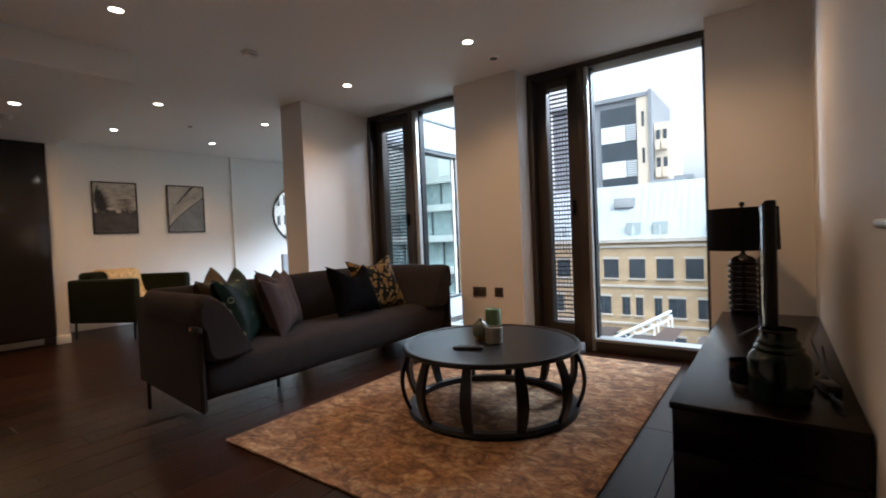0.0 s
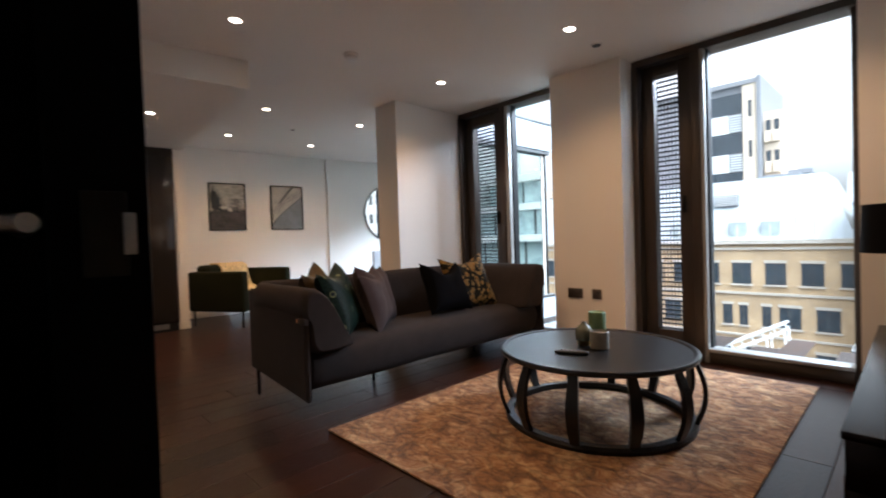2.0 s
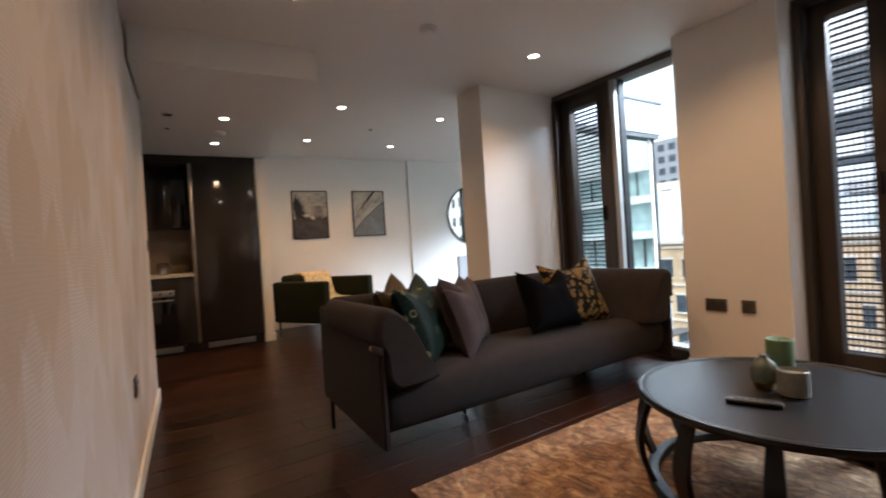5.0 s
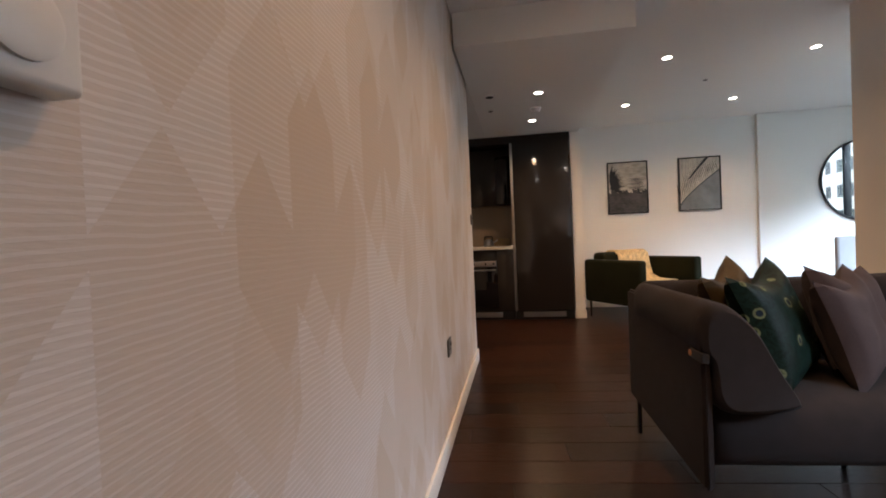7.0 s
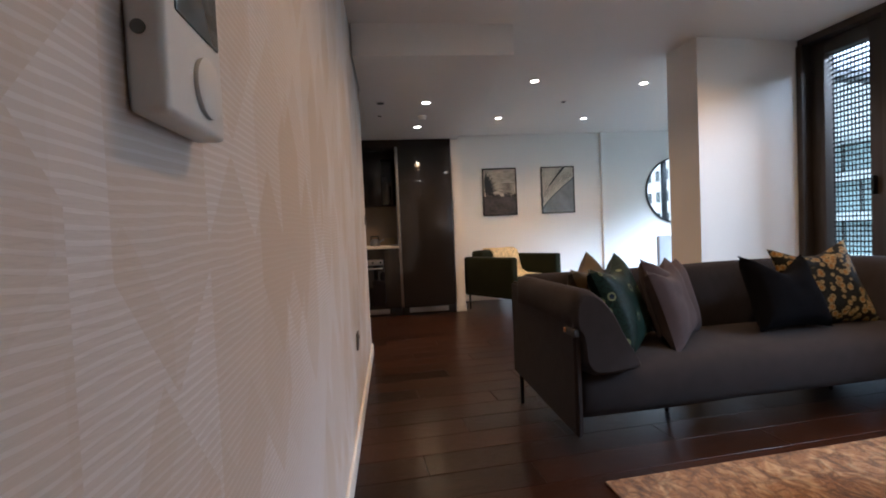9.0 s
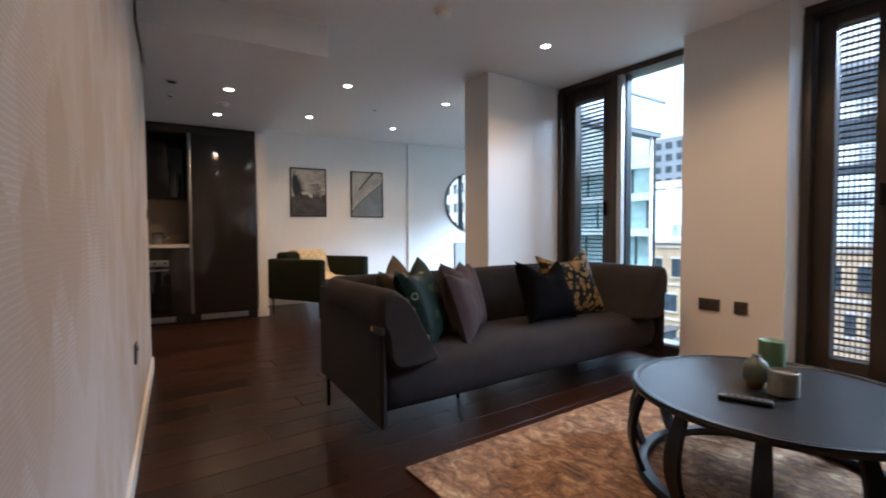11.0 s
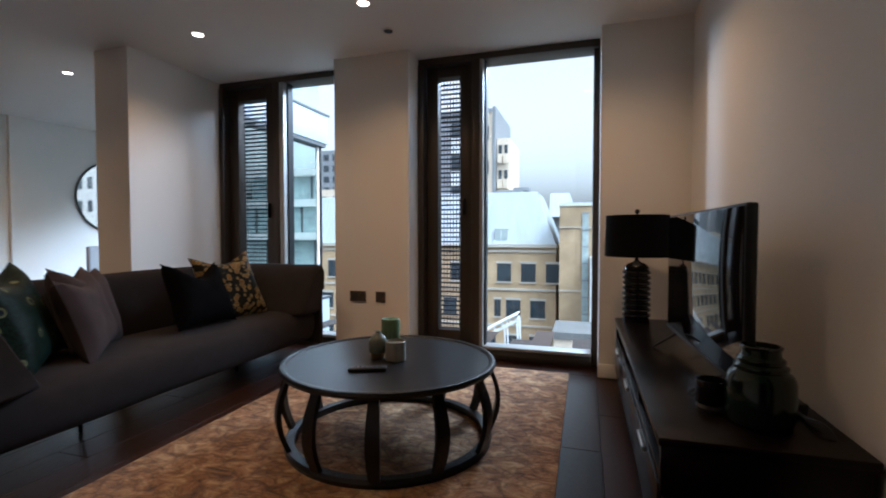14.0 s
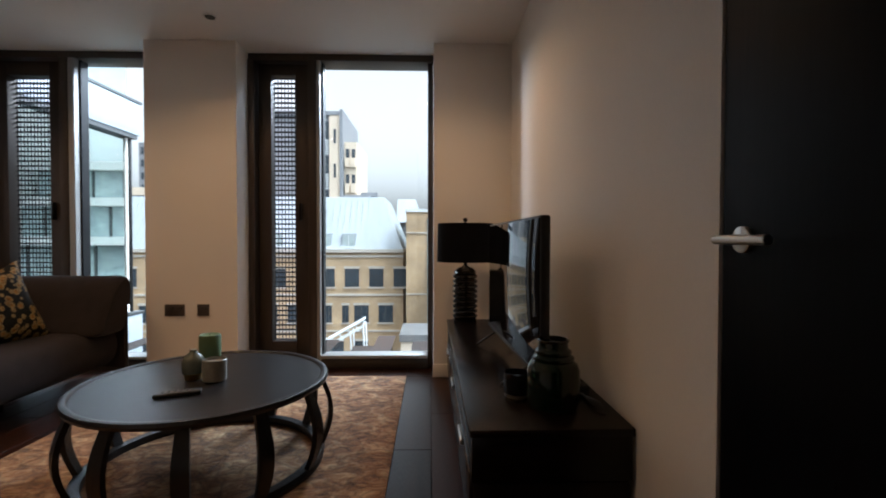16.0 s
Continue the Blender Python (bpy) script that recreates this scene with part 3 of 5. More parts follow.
def sofa():
    s = thing("sofa", (-3.14, 2.435, 0), "long mauve-grey upholstered sofa with folded soft arms and thin black legs", "sofa")
    B, F, H = -0.34, 0.46, 1.215
    seat = smooth_outline([(B + 0.10, 0.17), (0.30, 0.13), (0.40, 0.19), (0.43, 0.30), (0.40, 0.40), (0.28, 0.435), (B + 0.10, 0.42)])
    part("seat", crumple(extrude_profile(seat, 'Y', -H + 0.045, H - 0.045, 30, 0.03), 0.006, 3.0, 1), SOFA, s)
    back = smooth_outline([(B, 0.20), (B + 0.05, 0.18), (B + 0.15, 0.40), (B + 0.16, 0.60), (B + 0.15, 0.76), (B + 0.10, 0.80), (B + 0.02, 0.78), (B - 0.01, 0.60)])
    part("backrest", crumple(extrude_profile(back, 'Y', -H + 0.03, H - 0.03, 30, 0.04), 0.008, 2.6, 2), SOFA, s)
    for d in (-1, 1):
        # stiff outer panel, with a soft pad folded over its top
        bm = bmesh.new()
        y0, y1 = sorted((d * H, d * (H - 0.035)))
        vs = box(bm, B - 0.02, F, y0, y1, 0.13, 0.745)
        for v in vs:
            if v.co.z < 0.2:
                v.co.z = 0.19 if v.co.x < 0 else 0.115
        bmesh.ops.bevel(bm, geom=bm.edges[:], offset=0.012, segments=3, affect='EDGES')
        part("arm_panel", bm, SOFA, s)
        pad = smooth_outline([(d * (H + 0.006), 0.62), (d * (H + 0.006), 0.75), (d * (H - 0.035), 0.79), (d * (H - 0.10), 0.775), (d * (H - 0.185), 0.69),
                              (d * (H - 0.25), 0.56), (d * (H - 0.325), 0.425), (d * (H - 0.325), 0.40), (d * (H - 0.20), 0.385), (d * (H - 0.04), 0.385), (d * (H - 0.034), 0.58)])
        part("arm_pad", crumple(extrude_profile(pad, 'X', B + 0.06, F + 0.02, 14, 0.05), 0.006, 4.0, 3 + d), SOFA, s)
        bm = bmesh.new()
        box(bm, F - 0.085, F + 0.012, min(d * (H + 0.006), d * (H - 0.02)), max(d * (H + 0.006), d * (H - 0.02)), 0.575, 0.61)
        strap = part("strap", bevel(bm, 0.004), SOFADARK, s, "dark strap holding the pad")
        part("stud", rbox(F - 0.09, F - 0.07, min(d * (H + 0.010), d * (H - 0.002)), max(d * (H + 0.010), d * (H - 0.002)), 0.582, 0.604, 0.004), LEATHER, strap, "small tan leather stud")
    for x, y in ((B + 0.03, -H + 0.03), (B + 0.03, H - 0.03), (0.05, -H + 0.75), (0.05, H - 0.55), (B + 0.08, 0.0)):
        part("leg", lathe([(0.009, 0.0), (0.010, 0.004), (0.013, 0.20)], 12, at=(x, y, 0)), BLACKMETAL, s, "slim black leg")
    return s


def pillow(name, at, facing, size, material, label, tilt=0.0, thick=0.18, height=None, chop=0.05):
    """A stuffed square cushion with drawn-out corners; facing is the way its front looks."""
    height = height or size
    n = Vector(facing).normalized()
    u = Vector((0, 0, 1)).cross(n).normalized()
    v = n.cross(u)
    turn = Matrix((u, v, n)).transposed().to_4x4() @ Matrix.Rotation(radians(tilt), 4, 'Z')
    p = new(name)
    p.matrix_basis = Matrix.Translation(at)
    tagged(p, label, "cushion", "cushions on the sofa")
    bm = bmesh.new()
    N = 18
    seed = at[1] * 7
    faces = {}
    for side in (1, -1):
        for i in range(N + 1):
            for j in range(N + 1):
                a, b = 2 * i / N - 1, 2 * j / N - 1
                edge = abs(a) == 1 or abs(b) == 1
                if side == -1 and edge:
                    faces[(side, i, j)] = faces[(1, i, j)]
                    continue
                puff = max(0.0, (1 - a ** 4) * (1 - b ** 4)) ** 0.55
                pull_x = 1 - 0.14 * (1 - b * b)
                pull_y = 1 - 0.12 * (1 - a * a)
                wr = 0.010 * noise.noise(Vector((a * 2.2, b * 2.2, seed + side)))
                drop = chop * max(0.0, b) * (1 - a * a) ** 2
                sag = 1 + 0.10 * (1 - b) / 2
                co = Vector((a * pull_x * sag * size / 2, b * pull_y * height / 2 - drop, side * (thick / 2 * puff + wr * puff)))
                faces[(side, i, j)] = bm.verts.new(co)
        for i in range(N):
            for j in range(N):
                bm.faces.new([faces[(side, *q)] for q in ((i, j), (i + 1, j), (i + 1, j + 1), (i, j + 1))])
    bmesh.ops.transform(bm, matrix=turn, verts=bm.verts)
    part("cover", bm, material, p)
    return p


def coffee_table():
    t = thing("coffee_table", (-1.517, 2.40, 0.013), "round black-stained wooden drum coffee table on the rug", "table")
    R = 0.53
    part("tabletop", lathe([(0.001, 0.362), (R - 0.03, 0.362), (R, 0.368), (R + 0.005, 0.381), (R, 0.394), (R - 0.010, 0.397), (R - 0.024, 0.394), (R - 0.030, 0.387), (0.001, 0.387)], 96, caps=False), TABLEWOOD, t)
    part("base_ring", lathe([(0.468, 0.0), (0.513, 0.0), (0.518, 0.02), (0.508, 0.035), (0.468, 0.035), (0.463, 0.018), (0.468, 0.0)], 96, caps=False), TABLEWOOD, t)
    bm = bmesh.new()
    n = 12
    rows = []
    for i in range(n + 1):
        f = i / n
        r = 0.498 + 0.050 * math.sin(math.pi * f)
        z = 0.02 + f * 0.348
        w = 0.022 + 0.008 * math.sin(math.pi * f)
        rows.append([bm.verts.new((r - 0.011, -w, z)), bm.verts.new((r + 0.011, -w, z)), bm.verts.new((r + 0.011, w, z)), bm.verts.new((r - 0.011, w, z))])
    for a, b in zip(rows, rows[1:]):
        for i in range(4):
            bm.faces.new((a[i], a[(i + 1) % 4], b[(i + 1) % 4], b[i]))
    me = mesh_of("slat", bm, TABLEWOOD)
    for i in range(12):
        ob = new("slat", me)
        ob.parent = t
        ob.rotation_euler = (0, 0, 2 * math.pi * (i + 0.55) / 12)
    return t


def console():
    c = thing("tv_console", (-0.136, 2.53, 0), "long espresso wood television cabinet with drawers", "cabinet")
    L0, L1, Z0, Z1 = -0.925, 0.93, 0.13, 0.466
    part("top", rbox(-0.245, 0.245, L0 - 0.008, L1 + 0.006, Z1 + 0.001, 0.49, 0.003), ESPRESSO, c)
    part("back_panel", rbox(0.20, 0.24, L0 + 0.025, L1 - 0.025, Z0, Z1, 0.002), ESPRESSO, c)
    part("bottom", rbox(-0.235, 0.199, L0 + 0.025, L1 - 0.025, Z0, Z0 + 0.02, 0.002), ESPRESSO, c)
    part("shelf", rbox(-0.235, 0.199, L0 + 0.025, L1 - 0.025, 0.352, 0.37, 0.002), ESPRESSO, c)
    for y in (L0, L1 - 0.024):
        part("side_panel", rbox(-0.238, 0.24, y, y + 0.024, 0.331, Z1, 0.002), ESPRESSO, c)
        part("lower_side", rbox(-0.232, 0.235, y + 0.004, y + 0.024, Z0, 0.327, 0.002), ESPRESSO, c)
    for k in range(3):
        a = L0 + 0.027 + k * (L1 - L0 - 0.05) / 3
        b = a + (L1 - L0 - 0.05) / 3 - 0.004
        d = part("drawer", rbox(-0.243, -0.222, a, b, Z0 + 0.022, 0.349, 0.003), ESPRESSO, c)
        part("handle", rbox(-0.256, -0.243, (a + b) / 2 - 0.07, (a + b) / 2 + 0.07, 0.328, 0.346, 0.003), STEEL, d, "slim steel pull")
        if k:
            part("divider", rbox(-0.23, 0.199, a - 0.012, a + 0.008, 0.371, Z1, 0.002), ESPRESSO, c)
    for y in (L0 + 0.05, L1 - 0.05):
        for x in (-0.20, 0.20):
            part("leg", rbox(x - 0.016, x + 0.016, y - 0.016, y + 0.016, 0.0, Z0 - 0.001, 0.003), BLACKMETAL, c, "black metal leg")
    return c


def television():
    tv = thing("television", (-0.142, 2.335, 0.49), "flat black television standing on the cabinet", "television", turn=2.3)
    part("casing", rbox(0.0, 0.035, -0.512, 0.512, 0.075, 0.640, 0.008), PLASTIC, tv)
    part("screen", rbox(-0.004, 0.001, -0.502, 0.502, 0.092, 0.630, 0.001), SCREEN, tv, "dark glossy screen")
    part("bezel", rbox(-0.006, 0.002, -0.512, 0.512, 0.074, 0.091, 0.002), PLASTIC, tv)
    for y in (-0.33, 0.33):
        bm = bmesh.new()
        rod(bm, (-0.10, y, 0.006), (0.02, y, 0.085), 0.006)
        rod(bm, (0.13, y, 0.006), (0.02, y, 0.085), 0.006)
        part("foot", bm, PLASTIC, tv)


def table_lamp():
    l = thing("table_lamp", (-0.258, 3.41, 0.49), "table lamp with ribbed gunmetal body and black drum shade", "lamp")
    prof = [(0.078, 0.0), (0.082, 0.012)]
    for i in range(9):
        z = 0.02 + i * 0.034
        prof += [(0.070, z), (0.083, z + 0.006), (0.085, z + 0.014), (0.083, z + 0.022), (0.070, z + 0.029)]
    prof += [(0.078, 0.326), (0.070, 0.345), (0.05, 0.362), (0.022, 0.372), (0.012, 0.385), (0.012, 0.40)]
    part("body", lathe(prof, 48), LAMPBODY, l)
    part("shade", lathe([(0.192, 0.405), (0.194, 0.405), (0.188, 0.665), (0.186, 0.665), (0.190, 0.405)], 64, caps=False), SHADE, l)
    bm = lathe([(0.005, 0.40), (0.005, 0.66)], 10)
    for a in range(3):
        rod(bm, (0, 0, 0.655), (0.186 * math.cos(a * 2.1), 0.186 * math.sin(a * 2.1), 0.655), 0.003, 6)
    part("harp", bm, BLACKMETAL, l)
    part("finial", lathe([(0.006, 0.66), (0.006, 0.675), (0.014, 0.683), (0.016, 0.692), (0.012, 0.702), (0.003, 0.706)], 16), BLACKMETAL, l)


sofa()
rug = thing("rug", (-1.59, 2.44, 0), "rust and gold patterned pile rug on the plank floor", "rug")
part("mat", rbox(-0.922, 0.912, -1.19, 1.305, 0.001, 0.013, 0.005), RUG, rug)
coffee_table()
console()
television()
table_lamp()

pillow("cushion", (-3.11, 1.56, 0.66), (0.62, 0.72, 0.30), 0.47, GOLDCLOTH, "dull gold square cushion behind the peacock cushion", tilt=8, thick=0.17)
pillow("cushion", (-3.00, 1.65, 0.645), (0.70, 0.64, 0.34), 0.50, PEACOCK, "dark green cushion printed with peacock eyes", tilt=6, thick=0.17)
pillow("cushion", (-3.10, 2.02, 0.645), (0.82, 0.48, 0.30), 0.45, MAUVE, "mauve velvet cushion leaning on the sofa back", tilt=-4, thick=0.17)
pillow("cushion", (-3.00, 1.95, 0.63), (0.72, 0.62, 0.30), 0.45, MAUVE, "mauve-grey velvet cushion in front of its twin", tilt=5, thick=0.15)
pillow("cushion", (-3.09, 3.04, 0.645), (0.92, -0.12, 0.34), 0.52, FLORAL, "dark cushion with gold blossom print", tilt=4, thick=0.15)
pillow("cushion", (-2.99, 2.66, 0.645), (0.90, 0.05, 0.38), 0.46, BLACKVELVET, "plain black velvet cushion on the sofa seat", tilt=-2, thick=0.19, height=0.44, chop=0.10)

# things on the coffee table
TOP = 0.401
c = thing("candle", (-1.592, 2.58, TOP), "thick green pillar candle on the coffee table", "candle")
part("wax", lathe([(0.049, 0.0), (0.051, 0.004), (0.051, 0.165), (0.047, 0.171), (0.038, 0.166), (0.003, 0.160)], 40), WAXGREEN, c)
part("wick", lathe([(0.0015, 0.160), (0.0015, 0.173)], 8), PLASTIC, c)
c = thing("bottle", (-1.587, 2.41, TOP), "small grey-green ceramic bottle with a gilt base", "bottle")
part("body", lathe([(0.046, 0.03), (0.049, 0.05), (0.048, 0.085), (0.035, 0.110), (0.018, 0.122), (0.014, 0.132), (0.018, 0.136)], 36), BOTTLE, c)
part("base", lathe([(0.034, 0.0), (0.036, 0.004), (0.040, 0.028), (0.044, 0.030)], 36), GOLD, c)
c = thing("candle_cup", (-1.482, 2.39, TOP), "grey glazed candle cup on the coffee table", "candle")
part("cup", lathe([(0.048, 0.0), (0.052, 0.005), (0.052, 0.095), (0.049, 0.098), (0.046, 0.085), (0.003, 0.083)], 40), STONECUP, c)
c = thing("remote_control", (-1.537, 2.185, TOP), "black plastic remote control on the coffee table", "remote", turn=22)
part("case", rbox(-0.088, 0.088, -0.022, 0.022, 0.0, 0.018, 0.006, 3), PLASTIC, c)
bm = bmesh.new()
for i in range(6):
    for j in range(2):
        box(bm, -0.06 + i * 0.022, -0.048 + i * 0.022, -0.013 + j * 0.016, -0.003 + j * 0.016, 0.017, 0.0195)
part("keypad", bm, LCD, c)

# things on the console
v = thing("vase", (-0.088, 1.785, 0.49), "squat dark green glazed vase with a ringed neck", "vase")
v.scale = (0.93, 0.93, 0.95)
part("body", lathe([(0.060, 0.0), (0.084, 0.006), (0.092, 0.03), (0.094, 0.09), (0.092, 0.135), (0.085, 0.153), (0.075, 0.162), (0.071, 0.166), (0.074, 0.172), (0.073, 0.178),
                    (0.066, 0.183), (0.062, 0.187), (0.065, 0.193), (0.064, 0.199), (0.056, 0.205), (0.053, 0.210), (0.052, 0.228)], 56), VASE, v)
part("rim", lathe([(0.052, 0.228), (0.056, 0.230), (0.057, 0.236), (0.053, 0.239), (0.048, 0.236), (0.047, 0.205), (0.052, 0.212)], 56, caps=False), LAMPBODY, v, "dark bronze rim")
g = thing("candle_glass", (-0.190, 1.885, 0.49), "smoked glass candle holder with a thick clear base", "candle")
part("glass", lathe([(0.042, 0.014), (0.045, 0.02), (0.046, 0.088), (0.043, 0.088), (0.042, 0.024)], 36), DARKGLASS, g)
part("base", lathe([(0.036, 0.0), (0.040, 0.003), (0.041, 0.013)], 36), STEEL, g)
for k, (pts, r) in enumerate((([(0.05, 2.30, 0.56), (0.055, 2.12, 0.505), (0.06, 1.98, 0.497), (0.045, 1.86, 0.497), (0.062, 1.72, 0.497), (0.07, 1.70, 0.40)], 0.004),
                              ([(0.02, 2.45, 0.56), (0.035, 2.20, 0.502), (0.0, 2.06, 0.497), (0.03, 1.92, 0.497), (0.065, 1.78, 0.505)], 0.0035))):
    cu = bpy.data.curves.new("cable", 'CURVE')
    cu.dimensions, cu.bevel_depth, cu.bevel_resolution = '3D', r, 3
    sp = cu.splines.new('BEZIER')
    sp.bezier_points.add(len(pts) - 1)
    for b, p in zip(sp.bezier_points, pts):
        b.co, b.handle_left_type, b.handle_right_type = p, 'AUTO', 'AUTO'
    cu.materials.append(PLASTIC)
    tagged(new("cable", cu), "black cable trailing along the cabinet top behind the television", "cable")
p = thing("plug_adapter", (0.045, 1.93, 0.49), "black plug adapter lying on the cabinet", "adapter", turn=15)
part("case", rbox(-0.022, 0.022, -0.04, 0.04, 0.0, 0.032, 0.006), PLASTIC, p)


# ---- fittings on walls and ceilings ----
def wall_plate(name, at, w, h, material, label, base=None, turn=0.0, gangs=1, category="socket"):
    """A plate on a wall that faces along its own -y."""
    p = thing(name, at, label, category, base=base, turn=turn)
    part("plate", rbox(-w / 2, w / 2, -0.009, 0.0, -h / 2, h / 2, 0.002), material, p)
    for g in range(gangs):
        x = (g - (gangs - 1) / 2) * 0.062
        bm = bmesh.new()
        box(bm, x - 0.004, x + 0.004, -0.0105, -0.009, 0.008, 0.020)
        box(bm, x - 0.014, x - 0.008, -0.0105, -0.009, -0.014, -0.004)
        box(bm, x + 0.008, x + 0.014, -0.0105, -0.009, -0.014, -0.004)
        part("pin_holes", bm, PLASTIC, p)
        part("rocker", rbox(x + 0.016, x + 0.026, -0.013, -0.009, 0.004, 0.026, 0.001), PLASTIC, p)
    return p


wall_plate("wall_socket", (-2.405, YW - 0.0005, 0.515), 0.147, 0.087, SOCKET, "dark metal double wall socket on the white pier", gangs=2)
wall_plate("wall_socket", (-2.195, YW - 0.0005, 0.515), 0.087, 0.087, SOCKET, "dark metal single wall socket on the white pier")
wall_plate("wall_socket", (-2.60, 0.0005, 0.485), 0.10, 0.09, SOCKET, "dark metal wall socket on the patterned wallpaper", base=FEATURE, turn=180)
wall_plate("light_switch", (-4.07, 0.0005, 1.20), 0.086, 0.086, SOCKET, "dark metal light switch near the wall end", base=FEATURE, turn=180, category="switch")

th = thing("thermostat", (-0.509, 0.0005, 1.172), "white heating thermostat with a grey display on the wallpaper", "thermostat", base=FEATURE)
part("case", rbox(-0.067, 0.067, 0.0, 0.034, 0.0, 0.17, 0.007, 3), WHITEPLASTIC, th)
part("display", rbox(-0.055, 0.045, 0.033, 0.036, 0.095, 0.155, 0.002), LCD, th, "grey display")
part("dial", lathe([(0.030, 0.0), (0.030, 0.005), (0.026, 0.007)], 32), WHITEPLASTIC, th).matrix_basis = pose(-0.018, 0.033, 0.045, -90)
part("button", lathe([(0.006, 0.0), (0.006, 0.002)], 16), LCD, th).matrix_basis = pose(0.0675, 0.014, 0.07, 0, 90)

for x, y, z, r, mat, lab, base in ((-3.31, 2.02, CEIL, 0.06, WHITEPLASTIC, "round white smoke detector on the ceiling", None),
                                   (-5.632, 1.056, KCEIL, 0.052, WHITEPLASTIC, "round white heat detector on the kitchen ceiling", None)):
    d = thing("smoke_detector", (x, y, z), lab, "detector", base=base)
    part("base", lathe([(r, 0.0), (r, -0.012), (r * 0.9, -0.016)], 32), mat, d)
    part("cap", lathe([(r * 0.82, -0.017), (r * 0.8, -0.034), (r * 0.6, -0.042), (0.004, -0.043)], 32), mat, d)
for x, y, z, r, base in ((-1.953, 3.375, CEIL, 0.046, None), (-5.148, 0.593, KCEIL, 0.05, None), (-5.609, 0.612, KCEIL, 0.03, None), (-5.797, 2.742, CEIL, 0.03, None)):
    d = thing("ceiling_vent", (x, y, z), "small round grey ceiling vent", "vent", base=base)
    part("ring", lathe([(r, 0.0), (r, -0.004), (r * 0.8, -0.010), (r * 0.7, -0.004)], 28, caps=False), WHITEPLASTIC, d)
    part("disc", lathe([(r * 0.72, -0.004), (r * 0.66, -0.012), (0.003, -0.013)], 28), LCD, d)


# ---- doors ----
def lever(parent, flip=1):
    """Round rose, neck and straight lever; the door face is at x = 0 and looks along -x, the lever runs along -y."""
    rose = part("rose", lathe([(0.026, 0.0), (0.026, 0.008), (0.022, 0.010)], 32), STEEL, parent)
    rose.matrix_basis = pose(0, 0, 0, 0, -90, 0)
    bm = bmesh.new()
    rod(bm, (0, 0, 0), (-0.052, 0, 0), 0.009, 16)
    rod(bm, (-0.052, 0.010 * flip, 0), (-0.052, -0.132 * flip, 0), 0.0095, 16)
    part("lever", bevel(bm, 0.0015, 1), STEEL, parent, "brushed steel lever")


d = thing("door_1", (XT + 0.004, 0.0, 0), "closed black veneered door with a steel lever", "door")
d["kind"] = "structure"
part("leaf", rbox(0.0, 0.044, 0.412, 1.227, 0.006, 2.05, 0.002), BLACKDOOR, d)
part("door_frame", rbox(0.046, 0.14, 0.402, 1.231, 0.0, 2.058, 0.001), BLACKDOOR, d)
h = new("door_handle")
h.parent, h.location = d, (0.0, 1.160, 1.045)
lever(h)

d = thing("door_2", (-0.667, -0.082, 0), "open black hall door seen by its edge", "door")
d["kind"] = "structure"
part("leaf", rbox(-0.78, 0.0, -0.025, 0.025, 0.006, 2.04, 0.002), BLACKDOOR, d)
part("lock_plate", rbox(-0.001, 0.002, -0.020, 0.020, 0.92, 1.14, 0.001), LOCKMETAL, d, "dull metal lock plate on the door edge")
part("latch", rbox(0.0, 0.010, -0.007, 0.007, 1.05, 1.08, 0.002), STEEL, d)
h = new("door_handle")
h.parent = d
h.matrix_basis = pose(-0.06, 0.025, 1.068, 0, 0, -90)
lever(h)
part("thumb_turn", lathe([(0.024, 0.0), (0.024, 0.008), (0.010, 0.009), (0.010, 0.03)], 24), STEEL, d).matrix_basis = pose(-0.06, 0.025, 1.002, -90)

j = structure("door_jamb", rbox(0.074, 0.092, -0.062, 0.008, 0, 2.515, 0.002), BLACKDOOR, "black painted door lining", WEST)
# black sheet added on the wall's back, giving the dark of the hall
j2 = structure("hall_dark_sheet", rbox(-0.64, 0.074, -0.060, -0.052, 0, 2.515, 0.0), BLACKDOOR, "thin black sheet added for the hall's darkness", WEST)
st = thing("strike_plate", (0.0925, -0.024, 1.058), "small dark strike plate with a bright lip", "door hardware", base=WEST)
part("plate", rbox(-0.0005, 0.0025, -0.016, 0.016, -0.036, 0.036, 0.001), LOCKMETAL, st)
part("lip", rbox(0.0026, 0.006, 0.012, 0.022, -0.018, 0.018, 0.001), STEEL, st)


# ---- kitchen ----
KX = -6.02
k = thing("fridge_cabinet", (0, 0, 0), "tall charcoal gloss cabinet with a plinth grille", "cabinet", base=WEST)
part("body", rbox(-6.68, KX - 0.022, 0.312, 1.025, 0.11, 2.20, 0.002), KITCHEN, k)
part("door", rbox(KX - 0.021, KX, 0.335, 1.022, 0.125, 2.198, 0.002), KITCHEN, k)
part("side_trim", rbox(KX - 0.03, KX + 0.002, 0.300, 0.330, 0.115, 2.20, 0.002), ALU, k, "aluminium trim")
part("plinth", rbox(-6.62, KX - 0.05, 0.312, 1.025, 0.0, 0.108, 0.001), PLASTIC, k)
g = part("grille", rbox(KX - 0.05, KX - 0.046, 0.40, 0.92, 0.03, 0.095, 0.001), ALU, k, "aluminium grille")
for i in range(5):
    part("slat", rbox(KX - 0.046, KX - 0.042, 0.405, 0.915, 0.036 + i * 0.012, 0.042 + i * 0.012, 0.0005), ALU, g)
k = thing("base_cabinet", (0, 0, 0), "charcoal base cabinet with a built-in oven", "cabinet", base=WEST)
part("body", rbox(-6.68, KX - 0.022, -0.30, 0.298, 0.11, 0.888, 0.002), KITCHEN, k)
part("filler", rbox(KX - 0.021, KX, 0.10, 0.298, 0.125, 0.885, 0.002), KITCHEN, k)
